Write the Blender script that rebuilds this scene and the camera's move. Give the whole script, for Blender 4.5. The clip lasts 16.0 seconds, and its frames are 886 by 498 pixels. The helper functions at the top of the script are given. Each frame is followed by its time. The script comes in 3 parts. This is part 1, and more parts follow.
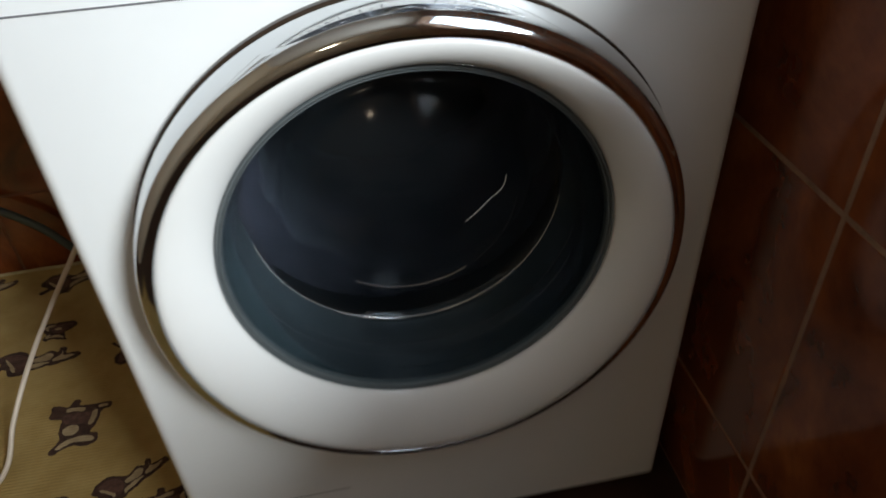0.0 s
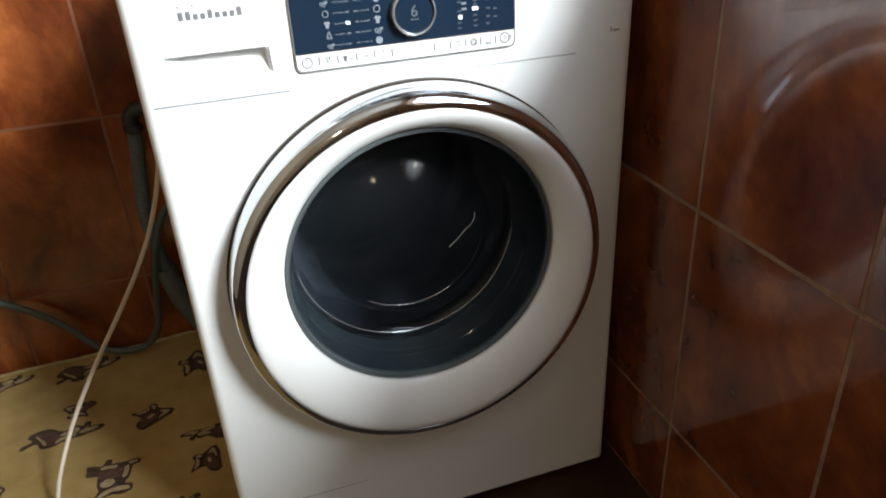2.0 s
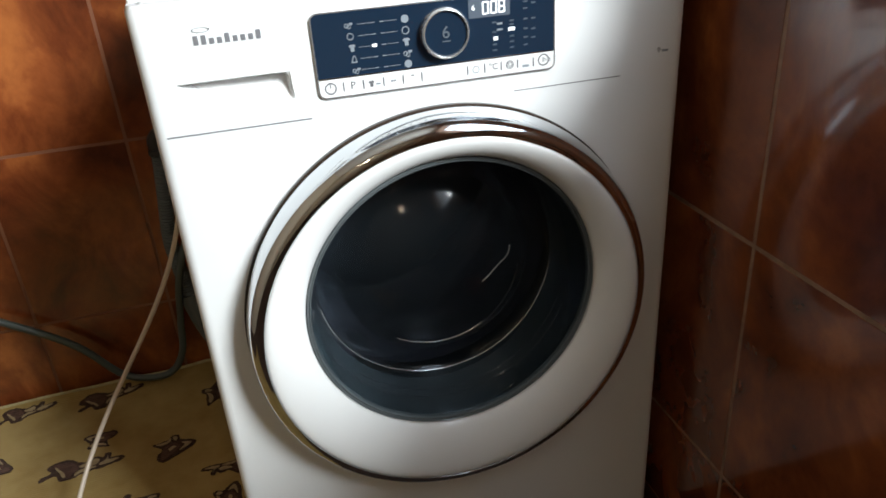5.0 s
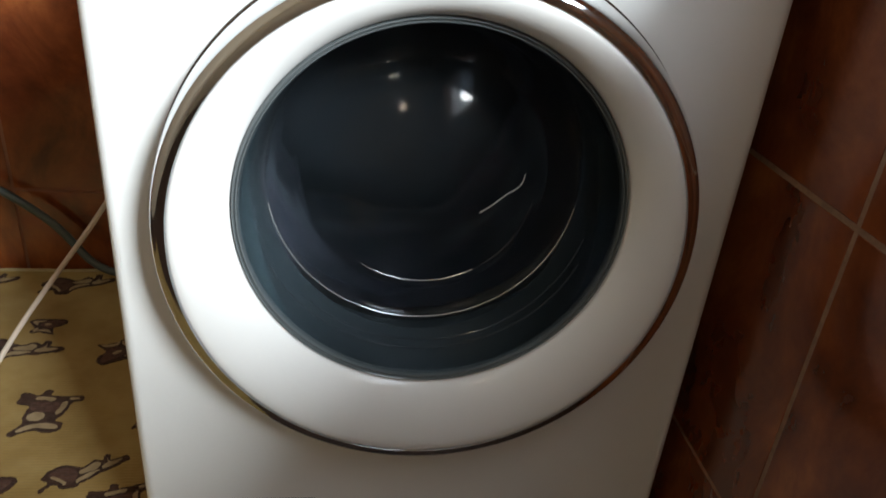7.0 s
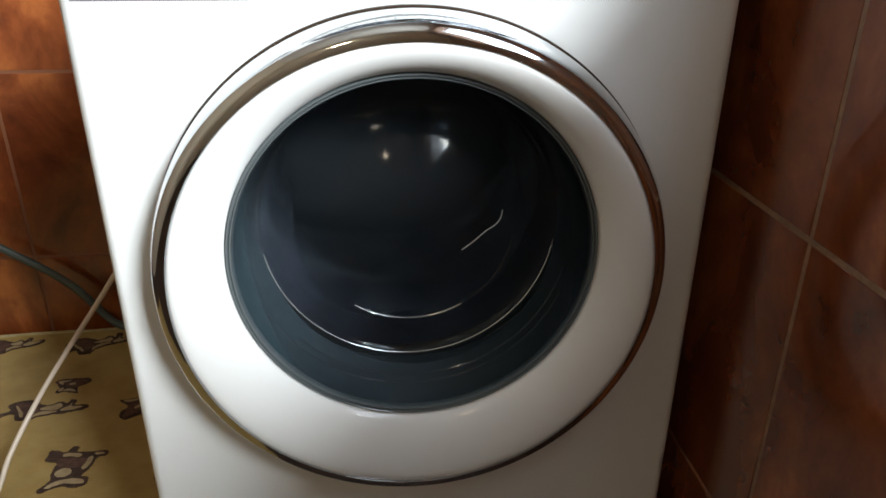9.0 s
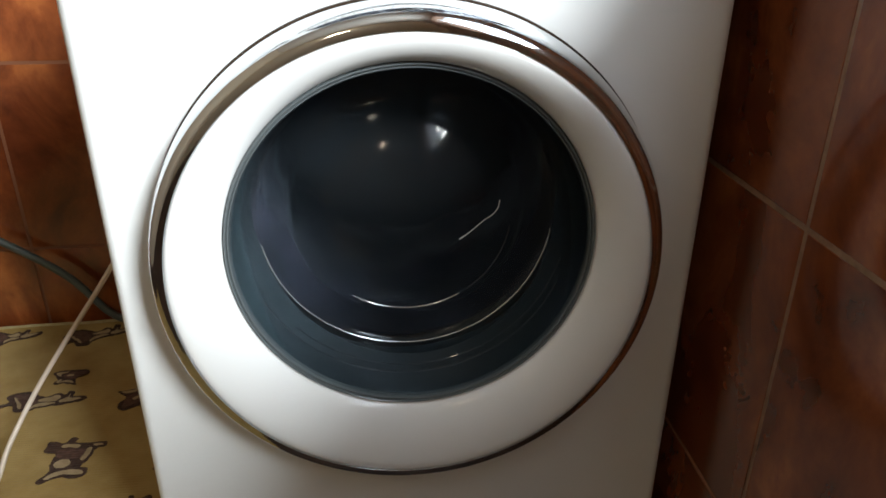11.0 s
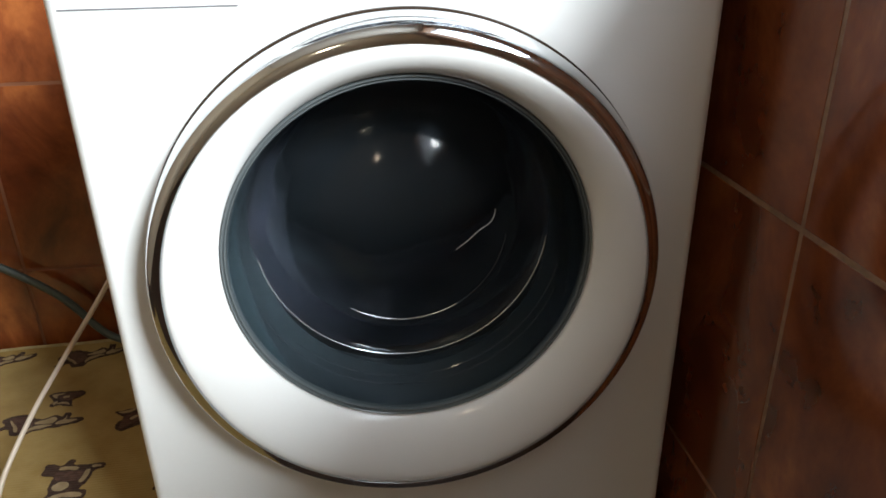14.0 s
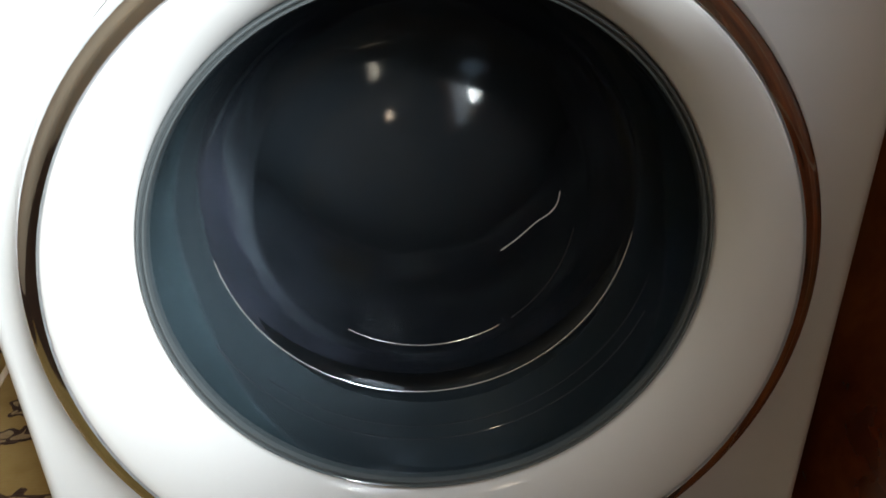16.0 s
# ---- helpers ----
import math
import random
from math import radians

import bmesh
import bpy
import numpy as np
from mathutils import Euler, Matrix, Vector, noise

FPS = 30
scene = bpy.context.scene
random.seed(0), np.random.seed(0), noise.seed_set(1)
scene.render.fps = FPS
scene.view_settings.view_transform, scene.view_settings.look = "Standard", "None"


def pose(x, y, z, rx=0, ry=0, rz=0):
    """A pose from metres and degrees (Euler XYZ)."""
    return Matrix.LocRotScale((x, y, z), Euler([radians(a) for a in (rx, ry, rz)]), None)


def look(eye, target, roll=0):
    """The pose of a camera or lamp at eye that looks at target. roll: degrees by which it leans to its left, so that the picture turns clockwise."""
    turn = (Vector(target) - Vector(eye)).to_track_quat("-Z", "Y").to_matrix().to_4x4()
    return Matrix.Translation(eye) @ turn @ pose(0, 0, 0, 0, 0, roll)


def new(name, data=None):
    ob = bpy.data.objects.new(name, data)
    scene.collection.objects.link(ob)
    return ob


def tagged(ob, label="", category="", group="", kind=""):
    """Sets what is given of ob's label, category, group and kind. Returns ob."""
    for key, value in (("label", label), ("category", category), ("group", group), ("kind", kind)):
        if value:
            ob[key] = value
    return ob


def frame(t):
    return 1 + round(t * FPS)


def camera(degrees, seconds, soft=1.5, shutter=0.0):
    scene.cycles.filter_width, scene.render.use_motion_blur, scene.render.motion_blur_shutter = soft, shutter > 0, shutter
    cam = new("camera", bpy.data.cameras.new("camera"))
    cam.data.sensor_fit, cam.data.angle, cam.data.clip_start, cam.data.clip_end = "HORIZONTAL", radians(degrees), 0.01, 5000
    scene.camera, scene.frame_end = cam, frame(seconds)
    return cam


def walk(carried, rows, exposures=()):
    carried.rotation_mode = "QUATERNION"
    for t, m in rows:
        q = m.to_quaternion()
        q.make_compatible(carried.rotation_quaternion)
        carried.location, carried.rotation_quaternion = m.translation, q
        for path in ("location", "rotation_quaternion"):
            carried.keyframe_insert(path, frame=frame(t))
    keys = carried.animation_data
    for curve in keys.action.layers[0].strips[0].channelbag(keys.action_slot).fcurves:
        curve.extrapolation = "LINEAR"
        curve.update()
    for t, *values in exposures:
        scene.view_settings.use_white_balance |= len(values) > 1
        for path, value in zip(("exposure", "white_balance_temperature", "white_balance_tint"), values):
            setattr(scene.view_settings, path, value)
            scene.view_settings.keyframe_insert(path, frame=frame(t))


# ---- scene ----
cam = camera(62.37, 16.0, soft=1.7, shutter=0.5)
walk(cam, [
    (0.0, pose(-0.0674, -0.5351, 0.8919, 51.39, 2.36, -11.08)),
    (0.2, pose(-0.1296, -0.5518, 0.9147, 49.53, 2.15, -15.94)),
    (0.5, pose(-0.1804, -0.6222, 0.9200, 54.35, 4.06, -20.38)),
    (1.0, pose(-0.2205, -0.6818, 0.9389, 56.41, 3.18, -21.01)),
    (1.5, pose(-0.2248, -0.7486, 0.9522, 57.72, 3.42, -22.49)),
    (2.0, pose(-0.2262, -0.8229, 0.9375, 61.97, 2.82, -18.72)),
    (2.5, pose(-0.2247, -0.8417, 0.9547, 64.40, 3.19, -18.38)),
    (3.0, pose(-0.2279, -0.8400, 0.9519, 63.27, 3.32, -19.04)),
    (3.5, pose(-0.2279, -0.8414, 0.9515, 63.43, 2.82, -19.58)),
    (5.8, pose(-0.1426, -0.7032, 0.8987, 63.38, 1.91, -11.63)),
    (6.0, pose(-0.1226, -0.6818, 0.8900, 62.88, -0.73, -10.95)),
    (6.2, pose(-0.1203, -0.6340, 0.8850, 57.61, -2.56, -8.79)),
    (6.5, pose(-0.0620, -0.6305, 0.8176, 58.53, -3.25, -5.88)),
    (7.0, pose(-0.0809, -0.6189, 0.7619, 62.51, -4.71, -5.95)),
    (7.5, pose(-0.0551, -0.6526, 0.7781, 63.57, -1.43, -6.32)),
    (8.0, pose(-0.0565, -0.6481, 0.7954, 64.87, -1.35, -6.00)),
    (8.5, pose(-0.0527, -0.6613, 0.7853, 65.07, -0.89, -6.20)),
    (9.0, pose(-0.0468, -0.6616, 0.7838, 65.39, -0.35, -6.07)),
    (11.5, pose(-0.0488, -0.6650, 0.7825, 64.65, -0.16, -6.61)),
    (12.0, pose(-0.0533, -0.6663, 0.7848, 64.67, 0.24, -7.19)),
    (12.5, pose(-0.0471, -0.6654, 0.7810, 64.95, 0.24, -7.21)),
    (13.0, pose(-0.0525, -0.6660, 0.7836, 64.93, 0.62, -7.74)),
    (13.5, pose(-0.0474, -0.6645, 0.7786, 65.39, 0.51, -7.51)),
    (14.0, pose(-0.0530, -0.6636, 0.7832, 65.53, 0.86, -7.58)),
    (14.5, pose(-0.0544, -0.6566, 0.7810, 65.24, 0.38, -7.83)),
    (15.0, pose(-0.0525, -0.6366, 0.7709, 65.84, 0.72, -6.92)),
    (15.3, pose(-0.0598, -0.5533, 0.7285, 65.83, 1.08, -6.44)),
    (15.5, pose(-0.0444, -0.4839, 0.7145, 64.89, 1.67, -5.46)),
    (15.7, pose(-0.0418, -0.4364, 0.7063, 63.22, 1.98, -6.33)),
    (16.0, pose(-0.0248, -0.4310, 0.6964, 63.64, 1.17, -4.57)),
], exposures=((0.0, -0.43), (0.5, -0.22), (1.0, 0.01), (2.0, 0.23), (3.5, 0.18), (6.0, -0.12), (6.5, -0.04), (7.0, 0.25), (7.5, 0.38), (8.0, 0.36), (9.0, 0.23), (11.5, 0.27), (14.5, 0.35), (15.0, 0.32), (15.5, 0.24), (16.0, 0.36)))

# ---- world and light ----
world = bpy.data.worlds.new("sky")
scene.world = world
world.use_nodes = True
wn, wl = world.node_tree.nodes, world.node_tree.links
sky = wn.new("ShaderNodeTexSky")
sky.sky_type, sky.sun_disc = "NISHITA", False
sky.sun_elevation, sky.sun_rotation = radians(35), radians(202)
wl.new(sky.outputs[0], wn["Background"].inputs[0])
wn["Background"].inputs[1].default_value = 0.1

WALL_X = 0.3291          # tiled wall beside the machine
WALL_Y = 0.69            # tiled wall behind the machine
LEFT_X, FRONT_Y, ROOM_Z = -1.55, -2.3, 2.6
WALL_T = 0.12
WIN = (-1.30, -0.195, 0.90, 2.40)      # window opening in the wall beside the machine: y0, y1, z0, z1
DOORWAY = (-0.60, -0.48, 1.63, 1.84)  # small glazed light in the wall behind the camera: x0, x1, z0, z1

# bright clouded sky beside the sun's place, seen through the window
sun_data = bpy.data.lights.new("sun", "SUN")
sun_data.energy, sun_data.angle, sun_data.color = 5.7, radians(18), (0.91, 0.98, 1.0)
sun = new("sun", sun_data)
sun.matrix_world = look((1.02, -2.8, 2.6), (1.02 - 0.74, -2.8 + 1.0, 2.6 - 0.77))

def window_light(name, eye, target, w, h, watts, color):
    d = bpy.data.lights.new(name, "AREA")
    d.shape, d.size, d.size_y, d.energy, d.color = "RECTANGLE", w, h, watts, color
    ob = new(name, d)
    ob.matrix_world = look(eye, target)
    return ob


WY, WZ = (WIN[0] + WIN[1]) / 2, (WIN[2] + WIN[3]) / 2
window_light("window_sky", (WALL_X + WALL_T + 0.02, WY, WZ), (-2, WY, WZ), WIN[1] - WIN[0], WIN[3] - WIN[2], 22.0, (0.84, 0.93, 1.0))
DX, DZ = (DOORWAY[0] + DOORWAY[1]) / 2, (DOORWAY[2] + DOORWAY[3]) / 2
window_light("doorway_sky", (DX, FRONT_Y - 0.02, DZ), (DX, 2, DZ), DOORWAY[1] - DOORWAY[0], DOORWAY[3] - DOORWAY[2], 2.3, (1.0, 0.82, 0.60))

# ---- materials ----
def material(name, color=(0.8, 0.8, 0.8), rough=0.5, metal=0.0, **more):
    m = bpy.data.materials.new(name)
    m.use_nodes = True
    b = m.node_tree.nodes["Principled BSDF"]
    b.inputs["Base Color"].default_value = (*color, 1)
    b.inputs["Roughness"].default_value = rough
    b.inputs["Metallic"].default_value = metal
    for k, v in more.items():
        key = {"coat": "Coat Weight", "coat_rough": "Coat Roughness", "coat_ior": "Coat IOR", "transmission": "Transmission Weight", "ior": "IOR",
               "glow": "Emission Strength", "glow_color": "Emission Color", "sheen": "Sheen Weight", "spec": "Specular IOR Level"}[k]
        b.inputs[key].default_value = (*v, 1) if k == "glow_color" else v
    return m


def noise_tex(m, scale, detail=4.0, rough=0.55, stretch=(1, 1, 1), distort=0.0, world_space=False):
    n, l = m.node_tree.nodes, m.node_tree.links
    tc = n.new("ShaderNodeTexCoord")
    mp = n.new("ShaderNodeMapping")
    mp.inputs["Scale"].default_value = stretch
    if world_space:
        geo = n.new("ShaderNodeNewGeometry")
        l.new(geo.outputs["Position"], mp.inputs["Vector"])
    else:
        l.new(tc.outputs["Object"], mp.inputs["Vector"])
    t = n.new("ShaderNodeTexNoise")
    t.inputs["Scale"].default_value, t.inputs["Detail"].default_value, t.inputs["Roughness"].default_value = scale, detail, rough
    t.inputs["Distortion"].default_value = distort
    l.new(mp.outputs[0], t.inputs["Vector"])
    return t, mp


def ramp(m, fac, stops):
    n, l = m.node_tree.nodes, m.node_tree.links
    r = n.new("ShaderNodeValToRGB")
    while len(r.color_ramp.elements) < len(stops):
        r.color_ramp.elements.new(0.5)
    for e, (p, c) in zip(r.color_ramp.elements, stops):
        e.position, e.color = p, (*c, 1)
    l.new(fac, r.inputs[0])
    return r


def bump(m, height, strength, dist=0.002):
    n, l = m.node_tree.nodes, m.node_tree.links
    b = n.new("ShaderNodeBump")
    b.inputs["Strength"].default_value, b.inputs["Distance"].default_value = strength, dist
    l.new(height, b.inputs["Height"])
    l.new(b.outputs[0], n["Principled BSDF"].inputs["Normal"])


def set_color(m, out):
    m.node_tree.links.new(out, m.node_tree.nodes["Principled BSDF"].inputs["Base Color"])


def set_rough(m, fac, lo, hi):
    n, l = m.node_tree.nodes, m.node_tree.links
    r = n.new("ShaderNodeMapRange")
    r.inputs["To Min"].default_value, r.inputs["To Max"].default_value = lo, hi
    l.new(fac, r.inputs["Value"])
    l.new(r.outputs[0], n["Principled BSDF"].inputs["Roughness"])


def painted(name, color, rough):
    m = material(name, color, rough, spec=0.5)
    big, _ = noise_tex(m, 7.0, 3)
    fine, _ = noise_tex(m, 420.0, 2)
    a = [c * 0.965 for c in color]
    set_color(m, ramp(m, big.outputs[0], [(0.3, a), (0.7, color)]).outputs[0])
    set_rough(m, big.outputs[0], rough - 0.05, rough + 0.08)
    bump(m, fine.outputs[0], 0.06, 0.0004)
    return m


ENAMEL = painted("white_enamel", (0.80, 0.81, 0.81), 0.32)
PLASTIC = painted("white_gloss_plastic", (0.80, 0.80, 0.79), 0.26)
CHROME = material("chrome", (0.70, 0.72, 0.74), 0.07, 1.0)
c_n, _ = noise_tex(CHROME, 60.0, 3)
set_rough(CHROME, c_n.outputs[0], 0.04, 0.11)
c_w, _ = noise_tex(CHROME, 22.0, 2)
bump(CHROME, c_w.outputs[0], 0.10, 0.004)
SEAL_GREY = material("grey_glass_seal", (0.11, 0.125, 0.13), 0.10)
BLACK_SEAL = material("black_seal", (0.012, 0.013, 0.015), 0.35)
RUBBER = material("grey_rubber", (0.20, 0.235, 0.255), 0.25)
r_n, _ = noise_tex(RUBBER, 9.0, 3)
set_color(RUBBER, ramp(RUBBER, r_n.outputs[0], [(0.3, (0.062, 0.088, 0.096)), (0.7, (0.092, 0.125, 0.134))]).outputs[0])
LIP = material("dark_gasket_lip", (0.075, 0.09, 0.098), 0.4)
SATIN = material("satin_silver", (0.70, 0.71, 0.72), 0.24, 0.85)
GLOSS = painted("white_polished_plastic", (0.80, 0.80, 0.79), 0.10)
SMOKED = material("smoked_glass", (0.30, 0.37, 0.43), 0.09, transmission=0.986, ior=1.26)
SMOKED_RIM = material("smoked_glass_rim", (0.36, 0.42, 0.46), 0.04, transmission=0.985, ior=1.45)
EDGE_GLINT = material("glass_edge_glint", (0.72, 0.75, 0.78), 0.20, 0.8)
CREASE = material("glass_crease", (0.035, 0.038, 0.045), 0.06)
DOOR_SEAL = material("dark_brown_door_seal", (0.030, 0.019, 0.013), 0.25)
STEEL = material("drum_steel", (0.30, 0.30, 0.31), 0.35, 1.0)
LAUNDRY = material("dark_wet_laundry", (0.030, 0.028, 0.040), 0.55, sheen=0.3)
l_n, _ = noise_tex(LAUNDRY, 26.0, 5)
set_color(LAUNDRY, ramp(LAUNDRY, l_n.outputs[0], [(0.35, (0.036, 0.033, 0.042)), (0.7, (0.105, 0.090, 0.122))]).outputs[0])
PANEL = material("dark_panel_glass", (0.010, 0.022, 0.042), 0.12, coat=0.6)
DISPLAY = material("display_grey", (0.10, 0.12, 0.15), 0.2)
GLOW = material("lit_display_white", (0.9, 0.9, 0.9), 0.4, glow=1.0, glow_color=(0.95, 0.98, 1.0))
PRINT_PALE = material("pale_print", (0.24, 0.27, 0.30), 0.5)
PRINT_MID = material("mid_grey_print", (0.10, 0.12, 0.14), 0.5)
PRINT_DIM = material("dim_print", (0.055, 0.075, 0.10), 0.5)
PRINT_GREY = material("grey_print", (0.11, 0.11, 0.12), 0.5)
PRINT_MARK = material("silver_grey_print", (0.17, 0.17, 0.18), 0.45)
GAP = material("panel_gap_shadow", (0.16, 0.16, 0.17), 0.6)
FOIL = material("silver_label", (0.32, 0.33, 0.33), 0.35, 0.7)

def tile_material():
    m = material("brown_marbled_tile", (0.17, 0.055, 0.02), 0.12, coat=0.6, coat_rough=0.07, ior=1.5, coat_ior=1.6)
    n, l = m.node_tree.nodes, m.node_tree.links
    big, mp = noise_tex(m, 8.0, 6, 0.60, (1, 1, 0.75), 0.35)
    info = n.new("ShaderNodeObjectInfo")
    comb = n.new("ShaderNodeCombineXYZ")
    mul = n.new("ShaderNodeMath")
    mul.operation, mul.inputs[1].default_value = "MULTIPLY", 37.0
    l.new(info.outputs["Random"], mul.inputs[0])
    for k in range(3):
        l.new(mul.outputs[0], comb.inputs[k])
    l.new(comb.outputs[0], mp.inputs["Location"])
    col = ramp(m, big.outputs[0], [(0.30, (0.064, 0.014, 0.006)), (0.44, (0.145, 0.034, 0.011)), (0.56, (0.235, 0.062, 0.018)), (0.72, (0.40, 0.128, 0.034))])
    set_color(m, col.outputs[0])
    fine, _ = noise_tex(m, 60.0, 4)
    set_rough(m, fine.outputs[0], 0.12, 0.19)
    wavy, _ = noise_tex(m, 11.0, 2)
    bump(m, wavy.outputs[0], 0.06, 0.004)
    return m


TILE = tile_material()
GROUT = material("brown_grout", (0.30, 0.19, 0.12), 0.6)
g_n, _ = noise_tex(GROUT, 90.0, 4)
set_color(GROUT, ramp(GROUT, g_n.outputs[0], [(0.3, (0.19, 0.105, 0.062)), (0.7, (0.33, 0.195, 0.120))]).outputs[0])
GROUT_DARK = material("red_brown_grout", (0.19, 0.070, 0.032), 0.6)
PLASTER = painted("cream_plaster", (0.58, 0.46, 0.31), 0.7)
CEILING = painted("white_ceiling_paint", (0.80, 0.76, 0.68), 0.8)
FLOOR_TILE = material("dark_floor_tile", (0.05, 0.022, 0.012), 0.55, spec=0.25)
f_n, _ = noise_tex(FLOOR_TILE, 8.0, 5)
set_color(FLOOR_TILE, ramp(FLOOR_TILE, f_n.outputs[0], [(0.3, (0.018, 0.008, 0.005)), (0.7, (0.050, 0.022, 0.012))]).outputs[0])

def rug_material(name, stops, scale):
    m = material(name, stops[0][1], 0.95, sheen=0.1, spec=0.1)
    t, _ = noise_tex(m, scale, 5, 0.6)
    set_color(m, ramp(m, t.outputs[0], stops).outputs[0])
    pile, _ = noise_tex(m, 900.0, 2, 0.5, (0.35, 1, 1))
    n, l = m.node_tree.nodes, m.node_tree.links
    weft = n.new("ShaderNodeTexWave")
    weft.bands_direction = "Y"
    weft.inputs["Scale"].default_value, weft.inputs["Distortion"].default_value, weft.inputs["Detail"].default_value = 58.0, 1.2, 2.0
    geo = n.new("ShaderNodeNewGeometry")
    l.new(geo.outputs["Position"], weft.inputs["Vector"])
    mix = n.new("ShaderNodeMath")
    mix.operation = "MULTIPLY_ADD"
    mix.inputs[1].default_value = 0.7
    l.new(weft.outputs["Fac"], mix.inputs[0])
    l.new(pile.outputs[0], mix.inputs[2])
    bump(m, mix.outputs[0], 0.5, 0.0015)
    return m


RUG = rug_material("mustard_rug_pile", [(0.25, (0.25, 0.160, 0.046)), (0.5, (0.335, 0.230, 0.078)), (0.75, (0.41, 0.295, 0.112))], 11.0)
MOTIF = rug_material("brown_motif_pile", [(0.3, (0.028, 0.013, 0.008)), (0.7, (0.065, 0.032, 0.018))], 80.0)
MOTIF_MID = rug_material("chestnut_motif_pile", [(0.3, (0.055, 0.026, 0.017)), (0.7, (0.110, 0.056, 0.038))], 120.0)
MOTIF_LIGHT = rug_material("beige_motif_pile", [(0.3, (0.26, 0.19, 0.10)), (0.7, (0.38, 0.29, 0.17))], 60.0)
HEM = rug_material("pale_hem", [(0.3, (0.34, 0.27, 0.13)), (0.7, (0.50, 0.42, 0.24))], 70.0)
HOSE = material("grey_hose", (0.085, 0.10, 0.10), 0.45)
HOSE_THIN = material("grey_green_hose", (0.060, 0.078, 0.072), 0.45)
CLAMP = material("black_clamp", (0.012, 0.012, 0.013), 0.4)
CABLE = material("white_cable", (0.58, 0.49, 0.39), 0.4)

REFLECTION_LINE = material("pale_reflection_line", (0.85, 0.85, 0.82), 0.6)
STRIPE_WHITE = rug_material("white_woven_stripe", [(0.3, (0.55, 0.53, 0.50)), (0.7, (0.70, 0.68, 0.65))], 90.0)
STRIPE_BROWN = rug_material("brown_woven_stripe", [(0.3, (0.12, 0.075, 0.06)), (0.7, (0.20, 0.13, 0.105))], 90.0)
STRIPE_DARK = rug_material("dark_woven_stripe", [(0.3, (0.03, 0.025, 0.025)), (0.7, (0.07, 0.055, 0.05))], 90.0)

# ---- mesh helpers ----
def mesh_object(name, bm, mat, parent=None, label="", smooth=False):
    me = bpy.data.meshes.new(name)
    bmesh.ops.recalc_face_normals(bm, faces=bm.faces)
    for f in bm.faces:
        f.smooth = smooth
    bm.to_mesh(me)
    bm.free()
    me.materials.append(mat)
    ob = new(name, me)
    if smooth:
        me.set_sharp_from_angle(angle=radians(38))
    ob.parent = parent
    return tagged(ob, label)


def part(name, bm, mat, parent, label="", smooth=False):
    return mesh_object(name, bm, mat, parent, label, smooth)


def box(x0, x1, y0, y1, z0, z1, bevel=0.0, segments=2, bm=None):
    bm = bm or bmesh.new()
    r = bmesh.ops.create_cube(bm, size=1.0, matrix=Matrix.Translation(((x0 + x1) / 2, (y0 + y1) / 2, (z0 + z1) / 2)) @ Matrix.Diagonal((x1 - x0, y1 - y0, z1 - z0, 1)))
    if bevel:
        edges = list({e for v in r["verts"] for e in v.link_edges})
        bmesh.ops.bevel(bm, geom=edges, offset=bevel, segments=segments, affect="EDGES", profile=0.5)
    return bm


def lathe(profile, cx, cz, steps=128, closed=False, bm=None, sag=0.0):
    """Turns (radius, y) points round the axis along y through cx, cz; a point may carry the shift of its ring's centre; sag widens the lower side."""
    bm = bm or bmesh.new()
    rings = []
    for r, y, *off in profile:
        deep = sag * max(0, min(1, (y + 0.016) / 0.022)) * max(0, min(1, (0.12 - y) / 0.05))
        ox, oz = off if off else (0.0, 0.0)
        if r < 1e-5:
            rings.append([bm.verts.new((cx + ox, y, cz + oz))] * steps)
        else:
            rings.append([bm.verts.new((cx + ox + (r + deep * max(0, -math.sin(2 * math.pi * k / steps - 0.15)) ** 2) * math.cos(2 * math.pi * k / steps), y,
                                        cz + oz + (r + deep * max(0, -math.sin(2 * math.pi * k / steps - 0.15)) ** 2) * math.sin(2 * math.pi * k / steps))) for k in range(steps)])
    pairs = list(zip(rings, rings[1:])) + ([(rings[-1], rings[0])] if closed else [])
    for a, b in pairs:
        for k in range(steps):
            vs = []
            for v in (a[k], a[(k + 1) % steps], b[(k + 1) % steps], b[k]):
                if v not in vs:
                    vs.append(v)
            if len(vs) > 2:
                bm.faces.new(vs)
    return bm


